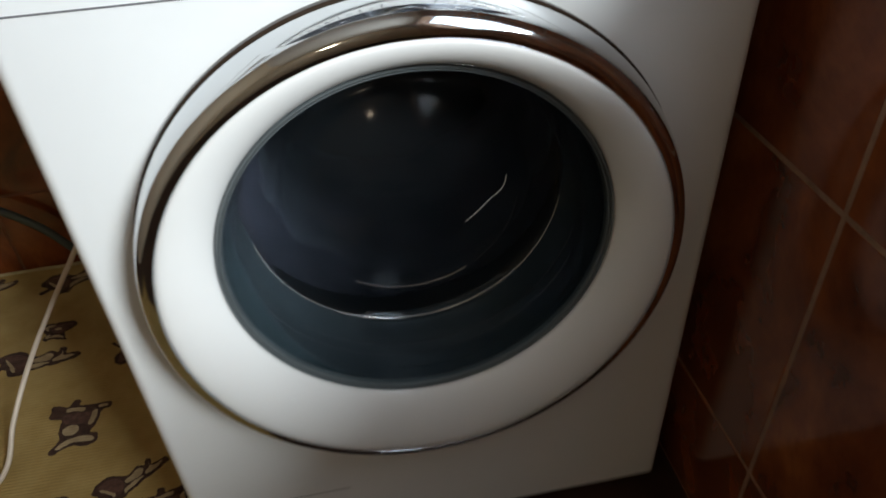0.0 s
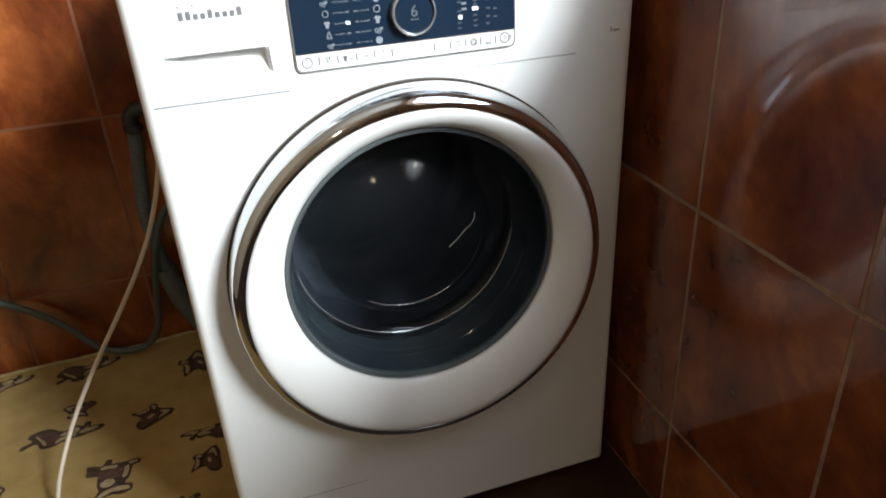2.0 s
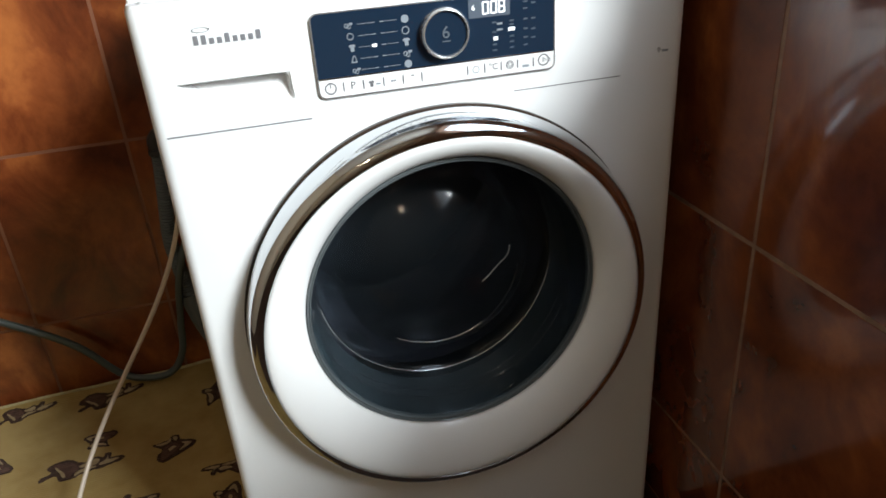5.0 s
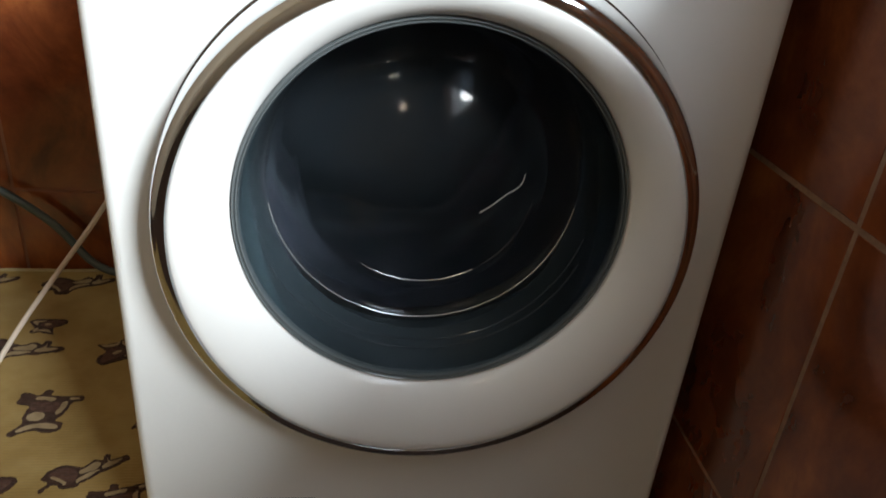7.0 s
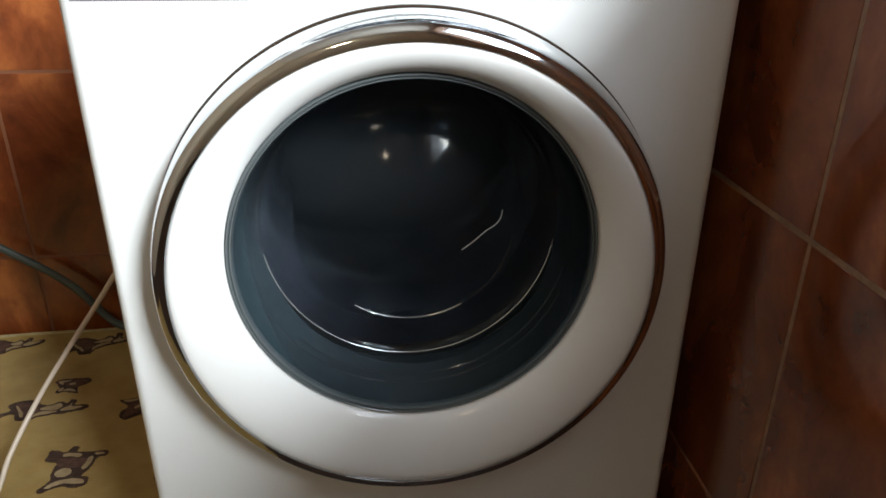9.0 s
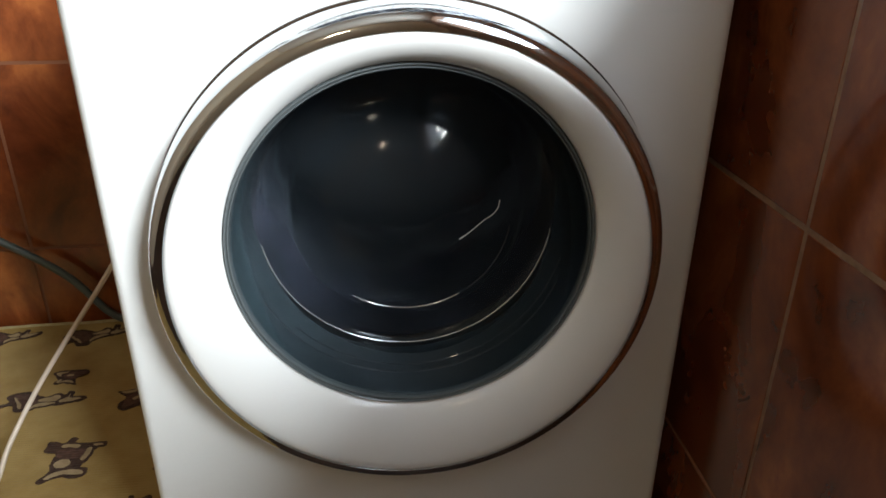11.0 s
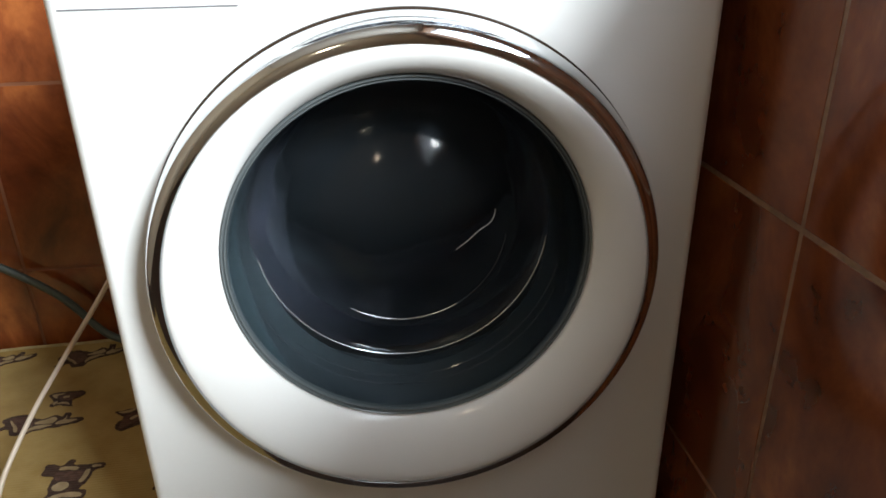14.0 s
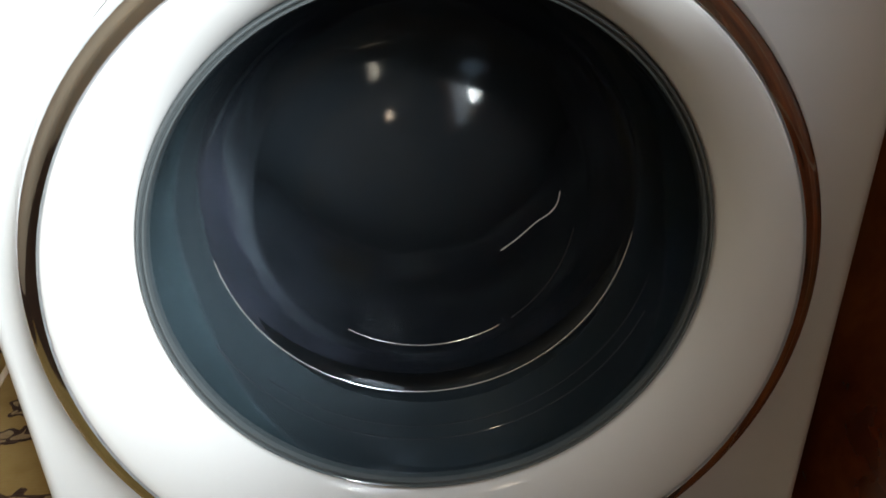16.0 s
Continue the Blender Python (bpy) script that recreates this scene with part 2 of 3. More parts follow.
def tube(points, radius, sides=12, ribs=0.0, per_rib=4, rib_step=0.0, bm=None, fine=None):
    """A round tube along a smooth line through points; ribs: the height of its corrugation."""
    bm = bm or bmesh.new()
    pts = [Vector(p) for p in points]
    line = []
    n = fine or 14
    for i in range(len(pts) - 1):
        p0, p1, p2, p3 = pts[max(i - 1, 0)], pts[i], pts[i + 1], pts[min(i + 2, len(pts) - 1)]
        for k in range(n):
            u = k / n
            line.append(0.5 * ((2 * p1) + (p2 - p0) * u + (2 * p0 - 5 * p1 + 4 * p2 - p3) * u * u + (3 * p1 - p0 - 3 * p2 + p3) * u ** 3))
    line.append(pts[-1])
    if ribs:
        out, left = [], 0.0
        step = rib_step / per_rib
        for a, b in zip(line, line[1:]):
            d = (b - a).length
            while left < d:
                out.append(a.lerp(b, left / d))
                left += step
            left -= d
        line = out
    side = Vector((0.31, 0.17, 0.93)).cross(line[1] - line[0]).normalized()
    rings = []
    for i, p in enumerate(line):
        t = (line[min(i + 1, len(line) - 1)] - line[max(i - 1, 0)]).normalized()
        side = (side - t * side.dot(t)).normalized()
        up = t.cross(side)
        r = radius + (ribs * (0.5 + 0.5 * math.cos(2 * math.pi * i / per_rib)) if ribs else 0)
        rings.append([bm.verts.new(p + r * (side * math.cos(2 * math.pi * k / sides) + up * math.sin(2 * math.pi * k / sides))) for k in range(sides)])
    for a, b in zip(rings, rings[1:]):
        for k in range(sides):
            bm.faces.new((a[k], a[(k + 1) % sides], b[(k + 1) % sides], b[k]))
    bm.faces.new(rings[0])
    bm.faces.new(rings[-1])
    return bm


def rounded(x0, x1, z0, z1, r, steps=5):
    out = []
    for cx, cz, a in ((x1 - r, z1 - r, 0), (x0 + r, z1 - r, 90), (x0 + r, z0 + r, 180), (x1 - r, z0 + r, 270)):
        for k in range(steps + 1):
            t = radians(a + 90 * k / steps)
            out.append((cx + r * math.cos(t), cz + r * math.sin(t)))
    return out


def slab(outline, y_front, y_back, bm=None):
    """An upright plate with this outline in x and z."""
    bm = bm or bmesh.new()
    f = [bm.verts.new((x, y_front, z)) for x, z in outline]
    b = [bm.verts.new((x, y_back, z)) for x, z in outline]
    bm.faces.new(f)
    bm.faces.new(b[::-1])
    for k in range(len(f)):
        j = (k + 1) % len(f)
        bm.faces.new((f[k], f[j], b[j], b[k]))
    return bm


def ring_plate(outer, inner, y_front, y_back):
    bm = bmesh.new()
    n = len(outer)
    vs = [[bm.verts.new((x, y, z)) for x, z in loop] for loop in (outer, inner) for y in (y_front, y_back)]
    of, ob, nf, nb = vs
    for k in range(n):
        j = (k + 1) % n
        bm.faces.new((of[k], of[j], nf[j], nf[k]))
        bm.faces.new((ob[k], ob[j], nb[j], nb[k]))
        bm.faces.new((of[k], of[j], ob[j], ob[k]))
        bm.faces.new((nf[k], nf[j], nb[j], nb[k]))
    return bm


def lettering(name, text, x, z, size, mat, parent, y, align="CENTER", label=""):
    cu = bpy.data.curves.new(name, "FONT")
    cu.body, cu.size, cu.align_x, cu.align_y, cu.extrude = text, size, align, "CENTER", 0.0002
    tmp = bpy.data.objects.new(name, cu)
    scene.collection.objects.link(tmp)
    bpy.context.view_layer.update()
    me = bpy.data.meshes.new_from_object(tmp.evaluated_get(bpy.context.evaluated_depsgraph_get()))
    bpy.data.objects.remove(tmp)
    me.transform(Matrix.Translation((x, y, z)) @ Matrix.Rotation(radians(90), 4, "X"))
    me.materials.clear()
    me.materials.append(mat)
    ob = new(name, me)
    ob.parent = parent
    return tagged(ob, label)

# ---- washing machine ----
W2, TOP, BOTTOM, DEPTH, EDGE_R = 0.2975, 0.845, 0.017, 0.60, 0.012
CX, CZ = -0.0034, 0.4567
PORT = 1.013              # the porthole parts below are drawn for a slightly smaller hole
GLASS_UP = 0.0234           # the porthole sits this much above the ring's centre
machine = tagged(new("washing_machine"), "white front-loading washing machine, drum turning, on a dark floor", "washing machine")

def front_panel():
    bm = bmesh.new()
    def loop(pts):
        vs = [bm.verts.new((x, 0.0, z)) for x, z in pts]
        return [bm.edges.new((vs[k], vs[(k + 1) % len(vs)])) for k in range(len(vs))], vs
    xi = W2 - EDGE_R
    rim = [(-xi, BOTTOM + (TOP - 0.006 - BOTTOM) * k / 12) for k in range(13)] + [(xi, TOP - 0.006 - (TOP - 0.006 - BOTTOM) * k / 12) for k in range(13)]
    e1, v1 = loop(rim)
    e2, _ = loop([(CX + 0.205 * math.cos(2 * math.pi * k / 96), CZ + 0.205 * math.sin(2 * math.pi * k / 96)) for k in range(96)])
    e3, _ = loop(HANDLE)
    bmesh.ops.triangle_fill(bm, use_beauty=True, edges=e1 + e2 + e3)
    # rounded upright edges and top edge
    arcs = []
    for s, side in ((-1, v1[:13]), (1, v1[13:])):
        prev, made = side, []
        for k in range(1, 7):
            a = radians(15 * k)
            row = [bm.verts.new((s * (xi + EDGE_R * math.sin(a)), EDGE_R * (1 - math.cos(a)), v.co.z)) for v in side]
            for i in range(12):
                bm.faces.new((prev[i], prev[i + 1], row[i + 1], row[i]))
            prev = row
            made.append(row)
        row = [bm.verts.new((s * W2, 0.05, v.co.z)) for v in side]
        for i in range(12):
            bm.faces.new((prev[i], prev[i + 1], row[i + 1], row[i]))
        at = 12 if s < 0 else 0
        arcs.append([r_[at] for r_ in [side] + made + [row]])
    prev = [v1[12], v1[13]]
    for k in range(1, 5):
        a = radians(22.5 * k)
        row = [bm.verts.new((v.co.x, 0.006 * (1 - math.cos(a)), TOP - 0.006 + 0.006 * math.sin(a))) for v in (v1[12], v1[13])]
        bm.faces.new((prev[0], prev[1], row[1], row[0]))
        prev = row
    for s, arc in zip((-1, 1), arcs):
        lifted = [bm.verts.new((v.co.x - s * 0.002, v.co.y + 0.002, TOP)) for v in arc]
        for p, q, p2, q2 in zip(arc, arc[1:], lifted, lifted[1:]):
            bm.faces.new((p, q, q2, p2))
        bm.faces.new(lifted + [bm.verts.new((s * (xi - 0.002), 0.05, TOP))])
    row = [bm.verts.new((v.co.x, 0.03, TOP)) for v in (v1[12], v1[13])]
    bm.faces.new((prev[0], prev[1], row[1], row[0]))
    for s in (-1, 1):
        x0, x1 = sorted((s * (xi - 0.003), s * (xi + 0.0065)))
        box(x0, x1, 0.0030, 0.0300, TOP - 0.009, TOP - 0.0006, 0.0012, 2, bm)
    return part("front_panel", bm, ENAMEL, machine, smooth=True)


HANDLE = [(x - 0.0018, z) for x, z in ((-0.265, 0.7665), (-0.262, 0.7690), (-0.162, 0.7690), (-0.158, 0.7680), (-0.1555, 0.7655), (-0.1548, 0.760), (-0.1535, 0.7425), (-0.1550, 0.7400), (-0.1600, 0.7400),
          (-0.175, 0.7425), (-0.195, 0.7450), (-0.225, 0.7480), (-0.245, 0.7540), (-0.258, 0.7620))]
front_panel()
bm = bmesh.new()
outer_v = [bm.verts.new((x, 0.0, z)) for x, z in HANDLE]
deep = []
for x, z in HANDLE:
    up = (z - 0.740) / 0.029
    deep.append(bm.verts.new((-0.1575 + (x + 0.1548) * 0.86, 0.004 + 0.013 * max(up, 0) if x > -0.2 else 0.003 + 0.009 * max(up, 0), 0.7435 + up * 0.0235)))
for k in range(len(HANDLE)):
    j = (k + 1) % len(HANDLE)
    bm.faces.new((outer_v[k], outer_v[j], deep[j], deep[k]))
bm.faces.new(deep)
bmesh.ops.triangulate(bm, faces=bm.faces[:])
part("drawer_handle_recess", bm, PLASTIC, machine, "recessed white drawer pull")
part("drawer_handle_lip", tube([(-0.263, -0.0006, 0.7692), (-0.21, -0.0010, 0.7695), (-0.160, -0.0010, 0.7693), (-0.1552, -0.0010, 0.7665), (-0.1546, -0.0008, 0.755), (-0.1534, -0.0006, 0.742)], 0.0009, 8), PLASTIC, machine, smooth=True)

part("side_panel", box(-W2, -W2 + 0.004, 0.0505, DEPTH, BOTTOM, TOP), ENAMEL, machine)
part("side_panel", box(W2 - 0.004, W2, 0.0505, DEPTH, BOTTOM, TOP), ENAMEL, machine)
part("back_panel", box(-W2 + 0.0045, W2 - 0.0045, DEPTH - 0.004, DEPTH - 0.0005, BOTTOM, TOP), ENAMEL, machine)
part("base_panel", box(-W2 + 0.0045, W2 - 0.0045, 0.01, DEPTH - 0.005, BOTTOM + 0.001, BOTTOM + 0.005), GAP, machine)
part("top_panel", box(-W2 + 0.001, W2 - 0.001, 0.0305, DEPTH, TOP - 0.018, TOP + 0.0045, 0.004, 3), ENAMEL, machine, smooth=True)
for x in (-0.24, 0.24):
    for y in (0.06, 0.54):
        part("foot", lathe([(0.0, 0.0), (0.021, 0.0), (0.021, 0.008), (0.012, 0.012), (0.012, BOTTOM + 0.001), (0, BOTTOM + 0.001)], 0, 0, 20), BLACK_SEAL, machine).matrix_basis = Matrix.Translation((x, y, 0)) @ Matrix.Rotation(radians(90), 4, "X")

# Raised grey strips carry the gap's shade as colour; no groove is cut.
def gap_strip(x0, x1, z, h):
    return part("panel_gap", box(x0, x1, -0.0004, 0.002, z - h / 2, z + h / 2), GAP, machine)


gap_strip(-0.2855, -0.140, 0.7172, 0.0014)
gap_strip(0.085, 0.216, 0.7160, 0.0009)
gap_strip(-0.2855, -0.110, 0.1120, 0.0007)

# door: black seal, chrome ring, white funnel, glass bowl
OFF = (0.0010, 0.0068)
RING_OFF = (0.0010, 0.0072)     # the ring leans: its outer rim sits higher and a little over from its inner one
door = part("door", lathe([(0.2496, -0.0006, *OFF), (0.2500, -0.0040, *OFF), (0.2496, -0.0072, *OFF), (0.2450, -0.0076, *OFF), (0.20, -0.0060), (0.20, -0.0006)], CX, CZ, 160, True), DOOR_SEAL, machine, "round porthole door with chrome ring and dark glass", True)
RING = [(0.0, 0.2440, -0.0060), (0.0, 0.2470, -0.0062)]     # inward share of the lean, radius, y: a full rounded section
for k in range(23):
    t = radians(4 + 86 * k / 22)
    depth = math.sin(t) ** 0.75
    RING.append((depth, 0.2311 + 0.0172 * math.cos(t) ** 0.62, -0.0094 - 0.0378 * depth))
RING += [(1.0, 0.2312, -0.0474), (1.0, 0.2309, -0.0466), (1.0, 0.2309, -0.0300)]
part("chrome_ring", lathe([(r_, y_, RING_OFF[0] * (1 - u), RING_OFF[1] * (1 - u)) for u, r_, y_ in RING], CX, CZ, 256), CHROME, door, "polished chrome ring", True)
FUNNEL = [(0.0, -0.0300), (0.0, -0.0450), (0.015, -0.0468), (0.05, -0.0478), (0.14, -0.0482), (0.26, -0.0477), (0.38, -0.0466), (0.50, -0.0449), (0.62, -0.0426), (0.73, -0.0398), (0.83, -0.0364), (0.91, -0.0328), (0.97, -0.0292), (1.0, -0.0262), (1.005, -0.0200)]
part("funnel_ring", lathe([(0.2307 + (0.1776 * PORT - 0.2307) * u, y, 0.0, GLASS_UP * u) for u, y in FUNNEL], CX, CZ, 256), GLOSS, door, "white glossy plastic funnel ring", True)
GZ = CZ + GLASS_UP
def widen(profile):
    return [(r_ * PORT, y_) for r_, y_ in profile]


part("glass_seal", lathe(widen([(0.1776, -0.0240), (0.1766, -0.0252), (0.1762, -0.0275), (0.1752, -0.0284), (0.1744, -0.0276), (0.1741, -0.0250), (0.1736, -0.0252), (0.1729, -0.0266), (0.1719, -0.0262), (0.1713, -0.0230), (0.1712, -0.0180), (0.1780, -0.0180)]), CX, GZ, 200, True), SEAL_GREY, door, "dark ribbed glass seal", True)
BOWL = [(0.1712, -0.0225), (0.1700, -0.0180), (0.1680, -0.0050), (0.1655, 0.0150), (0.1625, 0.0350), (0.1600, 0.0520), (0.1572, 0.0615), (0.1530, 0.0665), (0.1460, 0.0685), (0.1300, 0.0690), (0.1250, 0.0682), (0.1215, 0.0664)]
BOWL += [(0.1200 * k / 14, 0.030 + 0.22 - math.sqrt(0.22 ** 2 - (0.1200 * k / 14) ** 2)) for k in range(14, -1, -1)]     # domed middle
BACK = [(r_ + 0.0028, y_ + 0.0042) for r_, y_ in BOWL if r_ > 0.1201]
BACK += [(0.1200 * k / 14, 0.0440 + 0.29 - math.sqrt(0.29 ** 2 - (0.1200 * k / 14) ** 2)) for k in range(14, -1, -1)]     # flatter inner face
bowl = part("glass_bowl", lathe(widen(BOWL + BACK[::-1]), CX, GZ, 200, True), SMOKED, door, "smoked glass bowl", True)
bowl.visible_shadow = False
bowl.data.materials.append(SMOKED_RIM)
for face in bowl.data.polygons:
    if math.hypot(face.center.x - CX, face.center.z - GZ) > 0.1574 * PORT:
        face.material_index = 1
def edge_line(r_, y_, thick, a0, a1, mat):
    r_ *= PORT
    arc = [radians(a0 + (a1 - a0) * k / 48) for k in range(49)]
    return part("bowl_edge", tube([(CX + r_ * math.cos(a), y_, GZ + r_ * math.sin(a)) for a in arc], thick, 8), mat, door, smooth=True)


# first two: pale arcs that paint the glint along the moulded edges' lower side
edge_line(0.1571, 0.0611, 0.0008, 190, 352, EDGE_GLINT)
edge_line(0.1110, 0.0598, 0.0006, 236, 300, EDGE_GLINT)
edge_line(0.1110, 0.0598, 0.0006, 306, 352, CREASE)
edge_line(0.1655, 0.0130, 0.0005, 205, 338, CREASE)
edge_line(0.1636, 0.0260, 0.0005, 222, 346, CREASE)
part("door_gasket", lathe(widen([(0.1790, -0.0160), (0.1782, -0.0100), (0.1780, -0.0040), (0.1776, 0.0060), (0.1768, 0.0180), (0.1756, 0.0280), (0.1738, 0.0345), (0.1722, 0.0372), (0.1740, 0.0390), (0.1765, 0.0400)]), CX, GZ, 160, sag=0.075), RUBBER, machine, "grey rubber door gasket", True)
part("gasket_lip", lathe(widen([(0.1770, 0.0402), (0.1752, 0.0412), (0.1735, 0.0430), (0.1722, 0.0480), (0.1712, 0.0640), (0.1705, 0.0800), (0.1680, 0.0900), (0.1700, 0.1000), (0.2000, 0.1200)]), CX, GZ, 160, sag=0.075), LIP, machine, "dark inner lip of the gasket", True)

# drum with its paddles and the dark wash, turning about its axis
AXLE = (CX, 0.28, CZ + 0.014)
drum = part("drum", lathe([(0.195, -0.130), (0.235, -0.120), (0.240, -0.110), (0.240, 0.150), (0.225, 0.170), (0.0, 0.175)], 0, 0, 64), STEEL, machine, "perforated steel drum", True)
drum.location = AXLE
for k in range(3):
    bm = box(-0.022, 0.022, -0.10, 0.14, -0.238, -0.195, 0.012, 3)
    bmesh.ops.rotate(bm, cent=(0, 0, 0), matrix=Matrix.Rotation(radians(120 * k), 3, "Y"), verts=bm.verts)
    part("paddle", bm, STEEL, drum, smooth=True)
bm = bmesh.new()
rows_l = []
for i in range(11):
    y = -0.105 + 0.024 * i
    row = []
    for k in range(72):
        a = 2 * math.pi * k / 72
        d = noise.noise(Vector((2.4 * math.cos(a), y * 14, 2.4 * math.sin(a)))) + 0.5 * noise.noise(Vector((7 * math.cos(a), y * 40, 7 * math.sin(a))))
        r = 0.175 + 0.018 * d + 0.022 * math.cos(a - 0.6)
        row.append(bm.verts.new((min(r, 0.232) * math.cos(a), y, min(r, 0.232) * math.sin(a))))
    rows_l.append(row)
for a, b in zip(rows_l, rows_l[1:]):
    for k in range(72):
        bm.faces.new((a[k], a[(k + 1) % 72], b[(k + 1) % 72], b[k]))
for row, y in ((rows_l[0], -0.112), (rows_l[-1], 0.150)):
    rim = [bm.verts.new((0.236 * v.co.x / Vector((v.co.x, v.co.z)).length, y, 0.236 * v.co.z / Vector((v.co.x, v.co.z)).length)) for v in row]
    for k in range(72):
        bm.faces.new((row[k], row[(k + 1) % 72], rim[(k + 1) % 72], rim[k]))
part("laundry", bm, LAUNDRY, drum, "dark wet laundry pressed to the drum", True)

# control panel
PX0, PX1, PZ0, PZ1 = -0.1268, 0.1362, 0.7395, 0.8258
panel = part("control_panel", ring_plate(rounded(PX0, PX1, PZ0, PZ1, 0.008), rounded(PX0 + 0.0013, PX1 - 0.0013, PZ0 + 0.0013, PZ1 - 0.0013, 0.0068), -0.0026, 0.001), SATIN, machine, "dark glass control panel with a white key strip")
mid = 0.7602
up = [p for p in rounded(PX0 + 0.0015, PX1 - 0.0015, PZ0 + 0.0015, PZ1 - 0.0015, 0.0066)]
top_half = [(PX1 - 0.0015, mid)] + [p for p in up if p[1] > mid] + [(PX0 + 0.0015, mid)]
low_half = [(PX0 + 0.0015, mid - 0.0004)] + [p for p in up if p[1] < mid] + [(PX1 - 0.0015, mid - 0.0004)]
panel.location = (-0.0030, 0, -0.0042)
part("panel_glass", slab(top_half, -0.0022, 0.001), PANEL, panel)
part("key_strip", slab(low_half, -0.0024, 0.001), PLASTIC, panel)
part("strip_edge", box(PX0 + 0.002, PX1 - 0.002, -0.0030, -0.0018, mid - 0.0006, mid + 0.0006), CHROME, panel)
dial = part("dial", lathe([(0.0262, -0.002), (0.0262, -0.0075), (0.0258, -0.0092), (0.0250, -0.0106), (0.0246, -0.0112), (0.0240, -0.0114), (0.0234, -0.0112), (0.0229, -0.0104), (0.0228, -0.004)], 0.011, 0.7925, 64), SATIN, panel, "chrome selector dial", True)
part("dial_face", lathe([(0.0, -0.0088), (0.0220, -0.0088), (0.0229, -0.0080), (0.0229, -0.002)], 0.011, 0.7925, 48), PANEL, dial, smooth=True)
lettering("dial_number", "6", 0.011, 0.7935, 0.0175, PRINT_MID, dial, -0.0091)
part("dial_mark", box(0.0065, 0.0155, -0.0092, -0.0086, 0.7845, 0.7855), PRINT_MID, dial)
display = part("display", slab(rounded(0.0385, 0.0845, 0.8035, 0.8225, 0.001), -0.0027, -0.001), DISPLAY, panel, "grey display with lit digits")
def digit(x, z, w, h, segs):
    """A lit seven-segment figure: which of top, upper left, upper right, middle, lower left, lower right and bottom are on."""
    t, g = 0.0013, 0.0003
    bars = ((x + t, x + w - t, z + h - t, z + h), (x, x + t, z + h / 2 + g, z + h - g), (x + w - t, x + w, z + h / 2 + g, z + h - g), (x + t, x + w - t, z + h / 2 - t / 2, z + h / 2 + t / 2),
            (x, x + t, z + g, z + h / 2 - g), (x + w - t, x + w, z + g, z + h / 2 - g), (x + t, x + w - t, z, z + t))
    for on, (x0, x1, z0, z1) in zip(segs, bars):
        if on:
            part("lit_segment", box(x0, x1, -0.0031, -0.0026, z0, z1), GLOW, display)


for k, segs in enumerate(((1, 1, 1, 0, 1, 1, 1), (1, 1, 1, 0, 1, 1, 1), (1, 1, 1, 1, 1, 1, 1))):
    digit(0.0535 + 0.0090 * k, 0.8065, 0.0072, 0.0130, segs)
lettering("display_sign", "6", 0.0435, 0.8140, 0.0075, GLOW, display, -0.0030)

def icon(kind, x, z, s, mat, parent, y=-0.0026):
    """A small printed sign as raised strokes."""
    y2 = y + 0.0008
    if kind == "ring":
        bm = lathe([(s * 0.78, y), (s, y), (s, y2), (s * 0.78, y2)], x, z, 24, True)
    elif kind == "disc":
        bm = lathe([(0, y), (s, y), (s, y2), (0, y2)], x, z, 20)
    elif kind == "shirt":
        bm = slab([(x - s, z + s * 0.5), (x - s * 0.4, z + s), (x, z + s * 0.75), (x + s * 0.4, z + s), (x + s, z + s * 0.5), (x + s * 0.7, z + s * 0.1), (x + s * 0.5, z + s * 0.3), (x + s * 0.5, z - s), (x - s * 0.5, z - s), (x - s * 0.5, z + s * 0.3), (x - s * 0.7, z + s * 0.1)], y, y2)
    elif kind == "flask":
        bm = ring_plate([(x - s * 0.3, z + s), (x + s * 0.3, z + s), (x + s * 0.9, z - s), (x - s * 0.9, z - s)], [(x - s * 0.12, z + s * 0.75), (x + s * 0.12, z + s * 0.75), (x + s * 0.55, z - s * 0.7), (x - s * 0.55, z - s * 0.7)], y, y2)
    elif kind == "play":
        bm = ring_plate([(x - s * 0.5, z + s * 0.6), (x + s * 0.5, z), (x - s * 0.5, z - s * 0.6)], [(x - s * 0.36, z + s * 0.35), (x + s * 0.24, z), (x - s * 0.36, z - s * 0.35)], y, y2)
    elif kind == "pair":
        bm = lathe([(s * 0.4, y), (s * 0.62, y), (s * 0.62, y2), (s * 0.4, y2)], x - s * 0.5, z - s * 0.15, 16, True)
        lathe([(s * 0.4, y), (s * 0.6, y), (s * 0.6, y2), (s * 0.4, y2)], x + s * 0.15, z - s * 0.5, 16, True, bm)
        box(x + s * 0.3, x + s * 1.25, y, y2, z, z + s * 0.6, 0, 1, bm)
    else:
        bm = box(x - s, x + s, y, y2, z - s * 0.35, z + s * 0.35)
    return part("icon", bm, mat, parent)


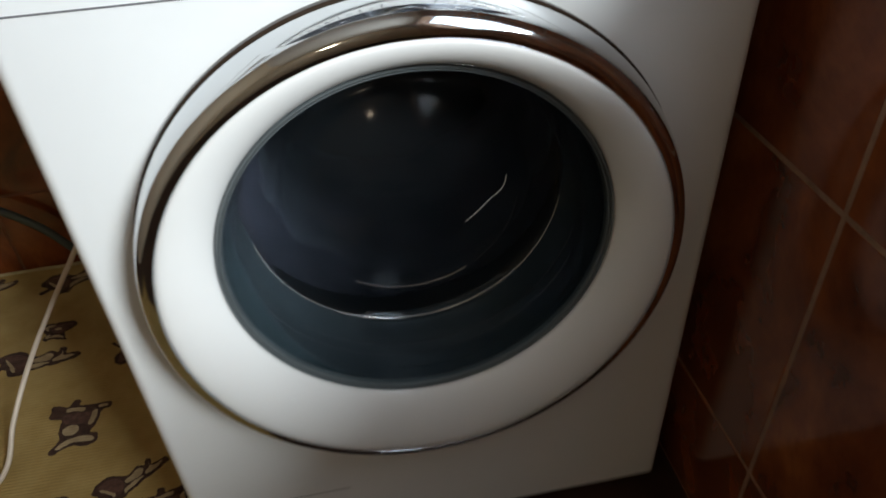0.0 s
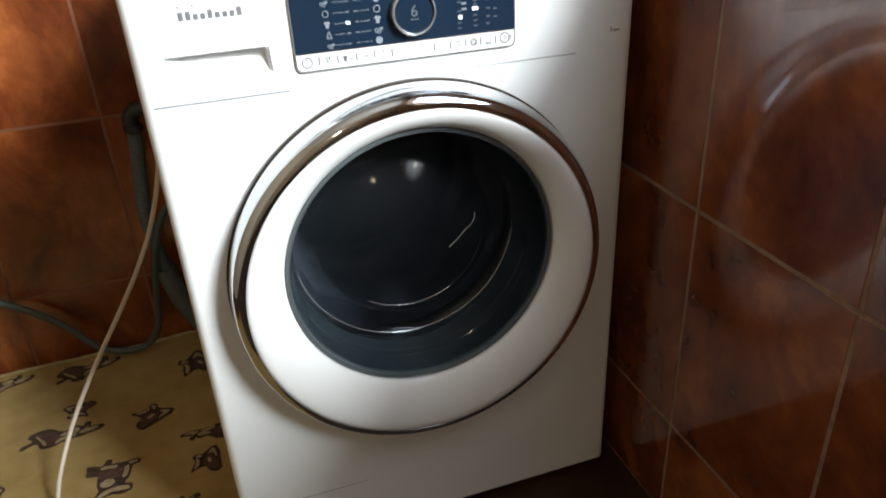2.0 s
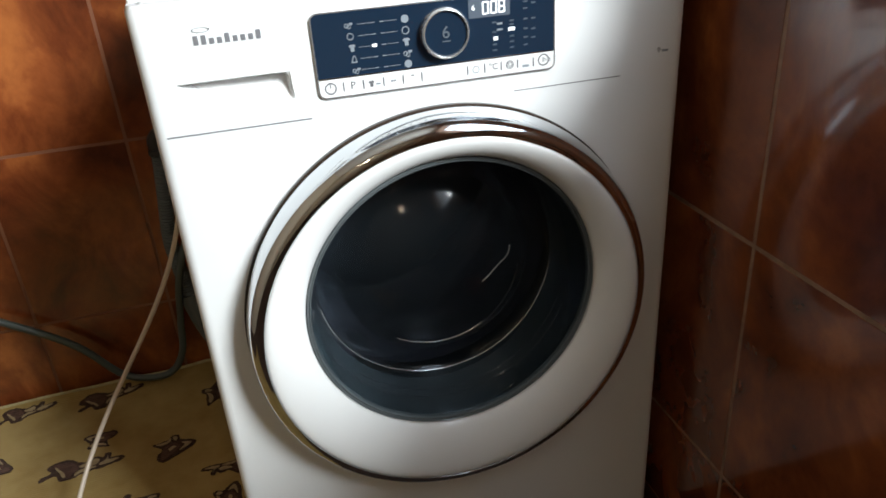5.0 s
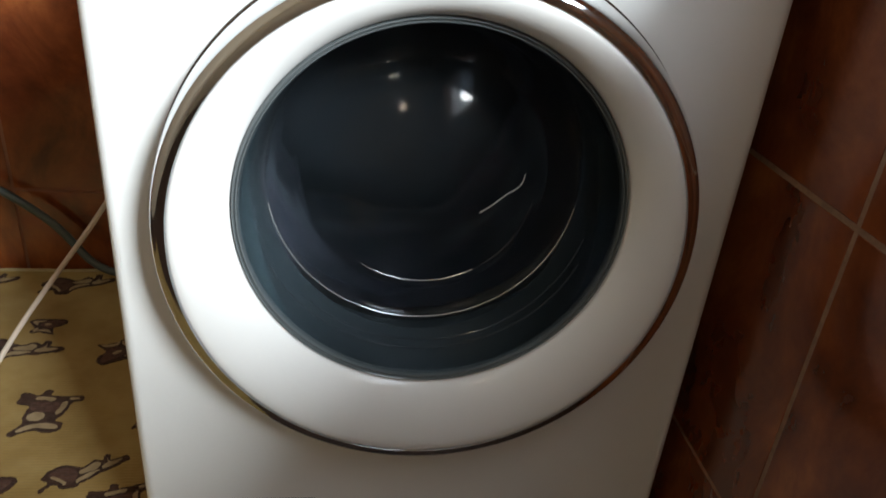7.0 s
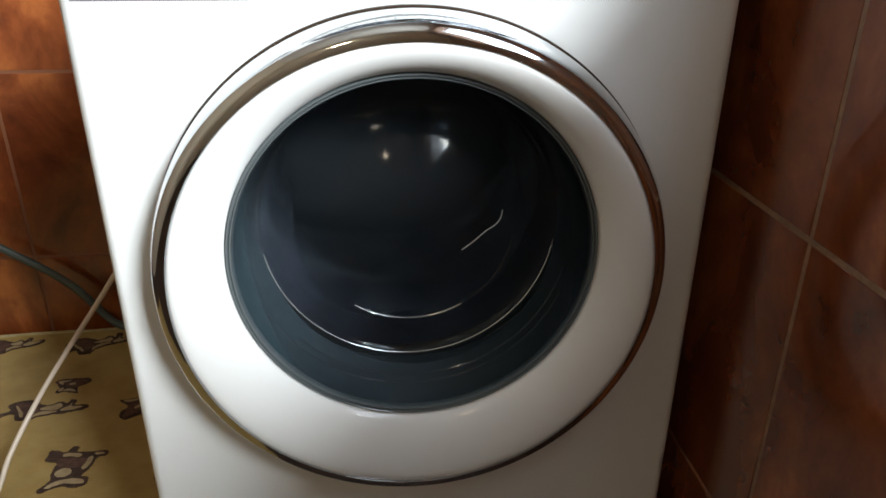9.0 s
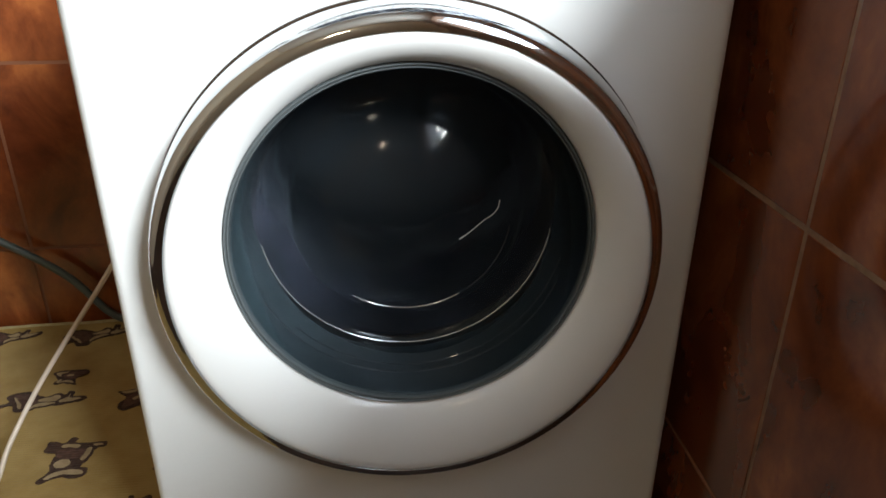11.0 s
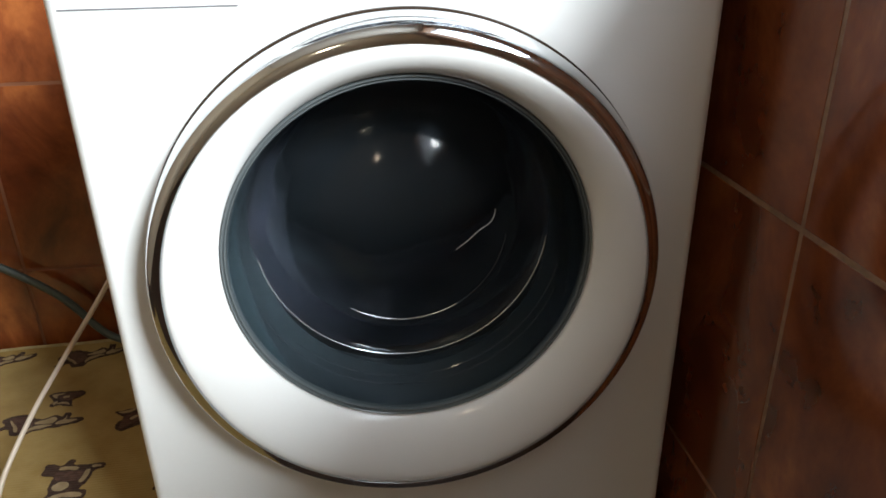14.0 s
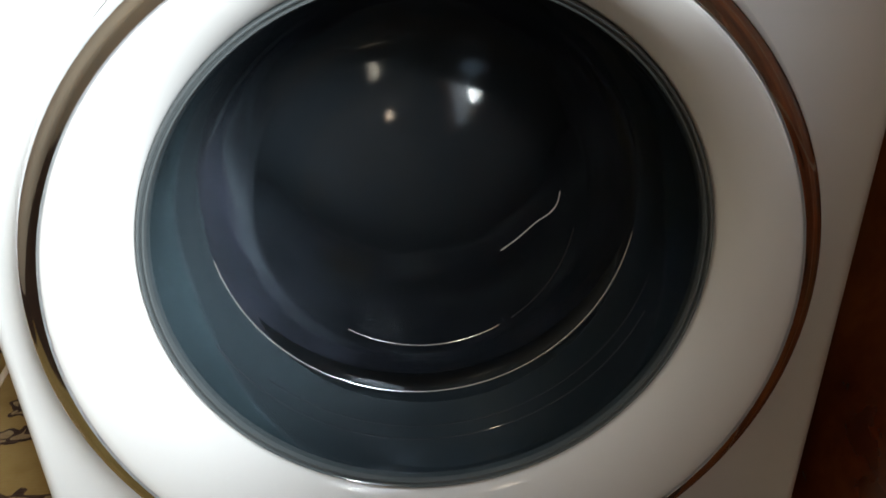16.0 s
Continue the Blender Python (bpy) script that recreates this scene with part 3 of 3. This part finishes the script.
for i in range(5):
    z = 0.8112 - 0.0114 * i
    icon(("pair", "ring", "shirt", "flask", "pair")[i], -0.0885 + 0.0008 * i, z, 0.0036, PRINT_PALE, panel)
    icon(("disc", "ring", "shirt", "pair", "disc")[i], -0.0300, z, 0.0040, PRINT_PALE, panel)
    part("scale_line", box(-0.0795, -0.0665, -0.0027, -0.0018, z - 0.0002, z + 0.0002), PRINT_PALE, panel)
    part("scale_line", box(-0.0500, -0.0385, -0.0027, -0.0018, z - 0.0002, z + 0.0002), PRINT_PALE, panel)
    part("lamp_mark", box(-0.0660, -0.0615, -0.0028, -0.0018, z - (0.0014 if i == 2 else 0.0004), z + (0.0014 if i == 2 else 0.0004)), GLOW if i == 2 else PRINT_PALE, panel)
    part("lamp_mark", box(-0.0560, -0.0515, -0.0028, -0.0018, z - 0.0004, z + 0.0004), PRINT_PALE, panel)
icon("bar", 0.0725, 0.7952, 0.0030, PRINT_PALE, panel)
icon("bar", 0.0725, 0.7890, 0.0030, PRINT_PALE, panel)
part("lamp_mark", box(0.0825, 0.0895, -0.0028, -0.0018, 0.7868, 0.7900), GLOW, panel)
part("lamp_mark", box(0.0655, 0.0698, -0.0028, -0.0018, 0.7785, 0.7822), GLOW, panel)
for x, zs in ((0.0665, (0.797, 0.787, 0.774, 0.768)), (0.0860, (0.797, 0.793, 0.781, 0.775, 0.769)), (0.1020, (0.815, 0.808, 0.797, 0.787, 0.778, 0.770)), (0.1110, (0.813, 0.797, 0.786, 0.777))):
    for z in zs:
        icon("bar", x, z, 0.0024, PRINT_DIM, panel)
icon("ring", -0.1140, 0.7500, 0.0062, PRINT_GREY, panel)
part("icon", box(-0.1145, -0.1135, -0.0028, -0.0018, 0.7505, 0.7555), PRINT_GREY, panel)
for x in (-0.1005, -0.0795, -0.0580, -0.0370, -0.0165, 0.0345, 0.0540, 0.0730, 0.0920, 0.1105):
    part("key_divider", box(x - 0.0007, x + 0.0007, -0.0027, -0.0018, 0.7455, 0.7550), PRINT_GREY, panel)
lettering("key_letter", "P", -0.0905, 0.7505, 0.0105, PRINT_GREY, panel, -0.0026)
lettering("key_letter", "°C", 0.0640, 0.7505, 0.0095, PRINT_GREY, panel, -0.0026)
icon("shirt", -0.0710, 0.7500, 0.0034, PRINT_GREY, panel)
icon("bar", -0.0640, 0.7490, 0.0025, PRINT_PALE, panel)
icon("bar", -0.0475, 0.7500, 0.0030, PRINT_PALE, panel)
icon("bar", -0.0265, 0.7530, 0.0018, PRINT_GREY, panel)
icon("ring", 0.0440, 0.7500, 0.0040, PRINT_PALE, panel)
for s in (0.0046, 0.0031, 0.0017):
    icon("ring", 0.0830, 0.7505, s, PRINT_GREY, panel)
icon("bar", 0.1015, 0.7470, 0.0040, PRINT_PALE, panel)
icon("ring", 0.1225, 0.7510, 0.0066, PRINT_GREY, panel)
icon("play", 0.1240, 0.7510, 0.0048, PRINT_GREY, panel)
for dx in (0.0045, 0.0062):
    part("key_bar", box(0.1240 + dx - 0.0004, 0.1240 + dx + 0.0004, -0.0027, -0.0018, 0.7485, 0.7535), PRINT_GREY, panel)

# maker's mark drawn as plain bars, capacity mark, silver label
mark = part("brand_mark", lathe([(0.0050, -0.0006), (0.0056, -0.0006), (0.0056, 0.0004), (0.0050, 0.0004)], 0, 0, 28, True), PRINT_GREY, machine, "grey printed maker's mark")
mark.matrix_basis = Matrix.Translation((-0.2330, 0, 0.8178)) @ Matrix.Diagonal((1.5, 1, 0.42, 1))
for k in range(9):
    x = -0.2415 + 0.0074 * k
    part("mark_bar", box(x, x + 0.0046, -0.0006, 0.0004, 0.8040, 0.8052 + (0.0075 if k in (0, 1, 4, 8) else 0.0045)), PRINT_MARK, machine)
lettering("capacity_mark", "9", 0.2640, 0.7395, 0.0085, PRINT_GREY, machine, -0.0003)
part("capacity_bar", box(0.2680, 0.2760, -0.0005, 0.0003, 0.7375, 0.7400), PRINT_PALE, machine)
label_ = part("silver_label", slab(rounded(0.2330, 0.2700, 0.8090, 0.8250, 0.001), -0.0007, 0.0004), FOIL, machine, "small silver label")

# reflection in the glass, imitated by a thin pale solid line
part("reflection_line", tube([(0.0945, 0.0530, 0.4975), (0.0930, 0.0513, 0.4905), (0.0895, 0.0496, 0.4850), (0.0835, 0.0470, 0.4812), (0.0765, 0.0443, 0.4782), (0.0690, 0.0418, 0.4730), (0.0610, 0.0396, 0.4672), (0.0495, 0.0367, 0.4605)], 0.0005, 6), REFLECTION_LINE, door, "pale line imitating a reflection in the glass", True)

# ---- striped mats lying on the machine ----
def striped_mat(x0, x1, y0, y1, turn, seed):
    rnd = random.Random(seed)
    mat = tagged(new("striped_mat"), "striped brown and white woven mat lying on the machine", "mat", "mats on the machine")
    mat.matrix_basis = Matrix.Translation((x0, y0, TOP + 0.0046)) @ Matrix.Rotation(radians(turn), 4, "Z")
    w, length, n = x1 - x0, y1 - y0, 15
    for k in range(n):
        a, c = w * k / n, w * (k + 1) / n - 0.0004
        bm = bmesh.new()
        rows, f0 = [], rnd.uniform(-0.004, 0.004)
        for i in range(9):
            y = f0 + (length - f0) * i / 8
            h = 0.004 + 0.0012 * math.sin(9 * y + k * 0.5)
            rows.append([bm.verts.new(p) for p in ((a, y, 0), (c, y, 0), (c - 0.0006, y, h), (a + 0.0006, y, h))])
        for p, q in zip(rows, rows[1:]):
            for e in range(4):
                bm.faces.new((p[e], p[(e + 1) % 4], q[(e + 1) % 4], q[e]))
        bm.faces.new(rows[0])
        bm.faces.new(rows[-1])
        part("stripe", bm, (STRIPE_WHITE, STRIPE_BROWN, STRIPE_DARK)[(0, 1, 0, 2)[k % 4]], mat)
    return mat


striped_mat(-0.158, -0.098, 0.010, 0.330, -6, 3)
striped_mat(-0.052, 0.014, 0.006, 0.320, -8, 4)

# ---- rug, hoses, cable ----
def carpet_height(x, y):
    z = 0.008 + 0.0022 * noise.noise(Vector((x * 6, y * 6, 0))) + 0.001 * noise.noise(Vector((x * 19, y * 19, 3)))
    if y > 0.60:
        z += 0.010 * ((y - 0.60) / 0.084) ** 2 * (1 + 0.8 * noise.noise(Vector((x * 7, 0, 5))))
    return z


def rug():
    bm = bmesh.new()
    nx, ny = 60, 70
    x0, x1, y0, y1 = -1.05, -0.245, -0.60, 0.680
    rows = []
    for j in range(ny + 1):
        row = []
        for i in range(nx + 1):
            u, v = i / nx, j / ny
            x, y = x0 + (x1 - x0) * u, y0 + (y1 - y0) * v
            z = carpet_height(x, y)
            if v == 1:
                y += 0.006 * noise.noise(Vector((x * 9, 2, 0))) - 0.012 * max(0, -0.55 - x) / 0.3
            row.append(bm.verts.new((x, y, z)))
        rows.append(row)
    for a, b in zip(rows, rows[1:]):
        for i in range(nx):
            bm.faces.new((a[i], a[i + 1], b[i + 1], b[i]))
    r = bmesh.ops.extrude_face_region(bm, geom=bm.faces[:])
    for v in r["geom"]:
        if isinstance(v, bmesh.types.BMVert):
            v.co.z -= 0.0065
    return mesh_object("rug", bm, RUG, None, "mustard yellow patterned rug with brown animal motifs", True)


carpet = tagged(rug(), category="rug")
hem = []
for k in range(41):
    x = -1.045 + 0.795 * k / 40
    y = 0.680 + 0.006 * noise.noise(Vector((x * 9, 2, 0))) - 0.012 * max(0, -0.55 - x) / 0.3
    hem.append((x, y - 0.002, carpet_height(x, y) + 0.0008 + 0.0012 * noise.noise(Vector((x * 30, 1, 0)))))
part("hem", tube(hem, 0.0032, 8), HEM, carpet, "stitched pale hem", True)

# woven animals seen from above: a bird with a long tail, a standing bear, a spread-winged bird
SHAPES = (((-0.85, 0.15), (-0.7, 0.35), (-0.35, 0.42), (-0.1, 0.27), (0.1, 0.17), (0.35, 0.28), (0.52, 0.2), (0.6, 0.36), (0.76, 0.3), (0.74, 0.12), (1.1, 0.13), (1.1, -0.03), (0.7, -0.17), (0.3, -0.22), (0, -0.32), (-0.15, -0.44), (-0.45, -0.4), (-0.6, -0.17), (-0.9, -0.3), (-0.96, -0.2), (-0.72, -0.05)),
          ((-0.95, 0.72), (-0.9, 0.95), (-0.42, 0.9), (-0.3, 1.15), (-0.1, 1.1), (-0.05, 0.92), (0.5, 0.95), (0.95, 1.0), (1.0, 0.8), (0.7, 0.6), (0.65, 0.1), (0.55, -0.2), (0.85, -0.3), (0.9, -0.6), (0.6, -0.76), (0.2, -0.7), (-0.1, -0.85), (-0.35, -1.05), (-0.5, -0.9), (-0.3, -0.55), (-0.45, -0.1), (-0.5, 0.35), (-0.9, 0.4)),
          ((-0.95, 0.4), (-0.6, 0.5), (-0.2, 0.6), (0, 0.85), (0.25, 0.8), (0.3, 0.5), (0.6, 0.35), (1, 0.15), (0.8, -0.2), (0.4, -0.5), (0, -0.75), (-0.4, -0.95), (-0.7, -0.8), (-0.7, -0.4), (-0.5, -0.1), (-0.65, 0.15)))
MIDS = (((-0.7, 0.2), (-0.4, 0.33), (-0.12, 0.18), (-0.05, -0.1), (-0.3, -0.32), (-0.46, -0.1)),
        ((-0.4, 0.55), (0.5, 0.6), (0.55, 0.2), (0.3, 0.12), (-0.2, 0.15), (-0.42, 0.3)),
        ((-0.4, 0.05), (0.1, 0.2), (0.3, 0.0), (0.1, -0.4), (-0.4, -0.8), (-0.58, -0.6)))
FILLS = ((((-0.64, 0.12), (-0.54, 0.09), (-0.34, -0.22), (-0.38, -0.30), (-0.48, -0.14)), ((-0.02, 0.05), (0.15, 0.11), (0.36, 0.18), (0.46, 0.08), (0.35, -0.04), (0.05, -0.02)), ((0.5, 0.0), (0.64, 0.08), (0.66, 0.22), (0.70, 0.06), (1.0, 0.05), (0.75, -0.08), (0.5, -0.1)), ((-0.08, -0.2), (0.12, -0.1), (0.42, -0.1), (0.3, -0.16), (0, -0.26), (-0.1, -0.34))),
         (((-0.42, 0.78), (-0.1, 0.82), (0.16, 0.80), (0.14, 0.68), (-0.1, 0.68), (-0.40, 0.66)), ((-0.3, -0.1), (-0.2, 0.06), (0.02, 0.08), (0.18, -0.06), (0.12, -0.26), (-0.1, -0.34), (-0.26, -0.26)), ((-0.3, -0.82), (-0.05, -0.55), (0.35, -0.38), (0.72, -0.40), (0.78, -0.58), (0.3, -0.58), (0, -0.70), (-0.2, -0.86)), ((0.44, 0.58), (0.6, 0.64), (0.54, 0.15), (0.42, 0.1)), ((0.62, 0.86), (0.88, 0.90), (0.86, 0.82), (0.64, 0.78))),
         (((-0.78, 0.36), (-0.35, 0.44), (-0.08, 0.62), (-0.18, 0.36), (-0.5, 0.24)), ((0.0, 0.70), (0.18, 0.66), (0.14, 0.42), (0.02, 0.48)), ((0.35, 0.2), (0.78, 0.1), (0.52, -0.2), (0.28, -0.34), (0.5, 0.0)), ((-0.2, -0.15), (0.05, 0.02), (0.12, -0.08), (-0.1, -0.28))))


def smooth_outline(pts, per=5):
    out, n = [], len(pts)
    for k in range(n):
        p0, p1, p2, p3 = (Vector(pts[(k + d) % n]) for d in (-1, 0, 1, 2))
        for i in range(per):
            u = i / per
            out.append(0.5 * (2 * p1 + (p2 - p0) * u + (2 * p0 - 5 * p1 + 4 * p2 - p3) * u * u + (3 * p1 - p0 - 3 * p2 + p3) * u ** 3))
    return out


def motif(x, y, turn, size, seed, kind):
    """One woven animal: dark outline, chestnut body and beige limbs, a little above the pile."""
    rnd = random.Random(seed)
    m = Matrix.Translation((x, y, 0)) @ Matrix.Rotation(radians(turn), 4, "Z")
    wob = Vector((rnd.uniform(0, 50), rnd.uniform(0, 50), 0))
    def patch(outline, lift, rough_edge, per=5):
        bm = bmesh.new()
        top = []
        for q in smooth_outline(outline, per):
            q3 = Vector((q.x, q.y, 0))
            d = noise.noise_vector(q3 * 1.3 + wob) * 0.07 + noise.noise_vector(q3 * 7 + wob) * 0.03
            p = m @ ((q3 + d) * 0.047 * size + Vector((rnd.uniform(-1, 1), rnd.uniform(-1, 1), 0)) * rough_edge)
            top.append(bm.verts.new((p.x, p.y, carpet_height(p.x, p.y) + lift)))
        low = [bm.verts.new(v.co - Vector((0, 0, 0.0035))) for v in top]
        bm.faces.new(top)
        bm.faces.new(low[::-1])
        for k in range(len(top)):
            j = (k + 1) % len(top)
            bm.faces.new((top[k], top[j], low[j], low[k]))
        bmesh.ops.triangulate(bm, faces=bm.faces[:])
        return bm
    ob = part("motif", patch(SHAPES[kind], 0.0010, 0.0007), MOTIF, carpet)
    part("motif_body", patch(MIDS[kind], 0.0015, 0.0006), MOTIF_MID, ob)
    for f in FILLS[kind]:
        part("motif_fill", patch(f, 0.0020, 0.0004, 4), MOTIF_LIGHT, ob)


for k, (x, y, turn, size, kind) in enumerate(((-0.617, 0.428, -3, 1.45, 0), (-0.452, 0.425, 0, 0.85, 2), (-0.592, 0.497, 150, 0.68, 2), (-0.590, 0.634, 12, 1.35, 0), (-0.362, 0.572, 80, 1.0, 2), (-0.345, 0.333, 168, 1.05, 0),
                                              (-0.354, 0.258, 60, 0.75, 2), (-0.520, 0.268, -6, 1.0, 1), (-0.427, 0.150, 25, 1.15, 0), (-0.361, 0.085, 10, 0.85, 1), (-0.540, 0.118, 150, 0.85, 2), (-0.752, 0.640, 8, 1.1, 0),
                                              (-0.745, 0.310, 40, 1.0, 1), (-0.770, 0.480, 95, 0.65, 2), (-0.640, 0.030, 30, 1.0, 1), (-0.750, 0.140, 80, 1.1, 0))):
    motif(x, y, turn, size, k, kind)


drain = tagged(new("drain_hose"), "grey corrugated drain hose hanging behind the machine", "hose")
part("corrugated_tube", tube([(-0.376, 0.650, 0.512), (-0.378, 0.651, 0.49), (-0.385, 0.650, 0.425), (-0.395, 0.650, 0.323), (-0.383, 0.646, 0.20)], 0.0125, 14, 0.0022, 4, 0.0056), HOSE, drain, smooth=True)
part("elbow", tube([(-0.376, 0.650, 0.512), (-0.378, 0.650, 0.532), (-0.366, 0.650, 0.545), (-0.336, 0.648, 0.546), (-0.29, 0.644, 0.542)], 0.0145, 14), CLAMP, drain, "black elbow", True)
part("clamp", lathe([(0.0165, -0.006), (0.0182, -0.004), (0.0182, 0.004), (0.0165, 0.006), (0.014, 0.006), (0.014, -0.006)], 0, 0, 24, True), CLAMP, drain, smooth=True).matrix_basis = Matrix.Translation((-0.376, 0.650, 0.512)) @ Matrix.Rotation(radians(86), 4, "X")
part("smooth_tube", tube([(-0.384, 0.646, 0.21), (-0.380, 0.646, 0.18), (-0.363, 0.646, 0.115), (-0.330, 0.643, 0.055), (-0.27, 0.632, 0.030)], 0.020, 16), HOSE, drain, smooth=True)
supply = mesh_object("supply_hose", tube([(-1.05, 0.668, 0.40), (-0.88, 0.668, 0.30), (-0.715, 0.664, 0.197), (-0.622, 0.660, 0.128), (-0.556, 0.652, 0.050), (-0.502, 0.646, 0.029), (-0.455, 0.643, 0.036), (-0.426, 0.643, 0.08), (-0.414, 0.643, 0.15), (-0.394, 0.625, 0.256), (-0.36, 0.622, 0.34), (-0.30, 0.615, 0.40)], 0.0072, 12), HOSE_THIN, None, "thin grey-green supply hose along the tiled wall", True)
tagged(supply, category="hose")

cable_pts = []
B = [Vector(p) for p in ((-0.316, 0.372, 0.577), (-0.363, 0.432, 0.287), (-0.566, 0.432, 0.165), (-0.600, 0.202, 0.0145))]
for k in range(13):
    u = k / 12
    cable_pts.append((1 - u) ** 3 * B[0] + 3 * u * (1 - u) ** 2 * B[1] + 3 * u * u * (1 - u) * B[2] + u ** 3 * B[3])
cable_pts += [Vector((-0.63, 0.12, 0.0135)), Vector((-0.62, 0.0, 0.0135)), Vector((-0.66, -0.15, 0.0135)), Vector((-0.80, -0.30, 0.0135))]
tagged(mesh_object("power_cable", tube(cable_pts, 0.0039, 12), CABLE, None, "white power cable trailing down onto the rug", True), category="cable")

# ---- room ----
def slab_wall(name, x0, x1, y0, y1, z0, z1, mat, label, hole=None, axis="x"):
    bm = bmesh.new()
    if hole is None:
        box(x0, x1, y0, y1, z0, z1, 0, 1, bm)
    else:
        h0, h1, g0, g1 = hole
        box(x0, x1, y0, y1, z0, g0, 0, 1, bm)
        box(x0, x1, y0, y1, g1, z1, 0, 1, bm)
        if axis == "y":
            box(x0, h0, y0, y1, g0, g1, 0, 1, bm)
            box(h1, x1, y0, y1, g0, g1, 0, 1, bm)
            return tagged(mesh_object(name, bm, mat, None, label), category="wall", kind="structure")
        box(x0, x1, y0, h0, g0, g1, 0, 1, bm)
        box(x0, x1, h1, y1, g0, g1, 0, 1, bm)
    return tagged(mesh_object(name, bm, mat, None, label), category="wall", kind="structure")


TG = 0.0007     # tiles stand this proud of the grout
wall_east = slab_wall("wall_east", WALL_X + TG, WALL_X + WALL_T, FRONT_Y - 0.1, WALL_Y + 0.1, 0.0, ROOM_Z, GROUT, "wall of glossy brown marbled tiles with pale joints", WIN)
wall_north = slab_wall("wall_north", LEFT_X - 0.1, WALL_X + TG - 0.001, WALL_Y + TG, WALL_Y + 0.1, 0.0, ROOM_Z, GROUT_DARK, "wall of glossy brown marbled tiles behind the machine")
wall_west = slab_wall("wall_west", LEFT_X - 0.1, LEFT_X, FRONT_Y - 0.1, WALL_Y + TG - 0.001, 0.0, ROOM_Z, PLASTER, "plain plastered wall")
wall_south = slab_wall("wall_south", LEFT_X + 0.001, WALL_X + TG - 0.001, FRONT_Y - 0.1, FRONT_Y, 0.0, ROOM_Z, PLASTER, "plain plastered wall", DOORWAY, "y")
tagged(mesh_object("floor", box(LEFT_X - 0.1, WALL_X + WALL_T, FRONT_Y - 0.1, WALL_Y + 0.1, -0.1, -0.0005), FLOOR_TILE, None, "dark brown tiled floor"), category="floor", kind="structure")
tagged(mesh_object("ceiling", box(LEFT_X - 0.1, WALL_X + WALL_T, FRONT_Y - 0.1, WALL_Y + 0.1, ROOM_Z + 0.001, ROOM_Z + 0.1), CEILING, None, "plain white ceiling"), category="ceiling", kind="structure")

TW, TH, JOINT = 0.257, 0.352, 0.0060
ROW = 0.178
def tile_mesh(name, w, h):
    """A tile in x and z, face towards -y, with worn rounded edges."""
    bm = box(JOINT / 2, w - JOINT / 2, 0.0, TG + 0.0004, JOINT / 2, h - JOINT / 2, 0.0, 1)
    front = [e for e in bm.edges if all(v.co.y < 0.0005 for v in e.verts)]
    bmesh.ops.bevel(bm, geom=front, offset=0.0005, segments=2, affect="EDGES", profile=0.5)
    me = bpy.data.meshes.new(name)
    bmesh.ops.recalc_face_normals(bm, faces=bm.faces)
    bm.to_mesh(me)
    bm.free()
    me.materials.append(TILE)
    return me


shapes = {}
def lay_tile(wall, m, w, h):
    key = (round(w, 3), round(h, 3))
    if key not in shapes:
        shapes[key] = tile_mesh("tile", w, h)
    ob = new("tile", shapes[key])
    ob.parent = wall
    ob.matrix_basis = m


rows_z = [(0.0, ROW)] + [(ROW + TH * k, min(ROW + TH * (k + 1), ROOM_Z)) for k in range(7)]
k0 = math.floor((FRONT_Y + 0.124) / TW)
for z0, z1 in rows_z:
    for k in range(k0, 5):
        y0, y1 = max(-0.124 + TW * k, FRONT_Y), min(-0.124 + TW * (k + 1), WALL_Y)
        if y1 - y0 < 0.01:
            continue
        pieces = [(y0, y1, z0, z1)]
        if z1 > WIN[2] and z0 < WIN[3] and y1 > WIN[0] and y0 < WIN[1]:
            pieces = [(y0, y1, z0, WIN[2]), (y0, y1, WIN[3], z1), (y0, WIN[0], max(z0, WIN[2]), min(z1, WIN[3])), (WIN[1], y1, max(z0, WIN[2]), min(z1, WIN[3]))]
        for a0, a1, c0, c1 in pieces:
            if a1 - a0 > 0.012 and c1 - c0 > 0.012:
                lay_tile(wall_east, Matrix.Translation((WALL_X, a1, c0)) @ Matrix.Rotation(radians(-90), 4, "Z"), a1 - a0, c1 - c0)
    for k in range(-6, 4):
        x0, x1 = max(-0.433 + TW * k, LEFT_X), min(-0.433 + TW * (k + 1), WALL_X)
        if x1 - x0 > 0.01:
            lay_tile(wall_north, Matrix.Translation((x0, WALL_Y, z0)), x1 - x0, z1 - z0)


def motions():
    """The drum's spin."""
    walk(drum, [(0.1 * k, pose(*AXLE, 0, 75.0 * k, 0)) for k in range(161)])


motions()
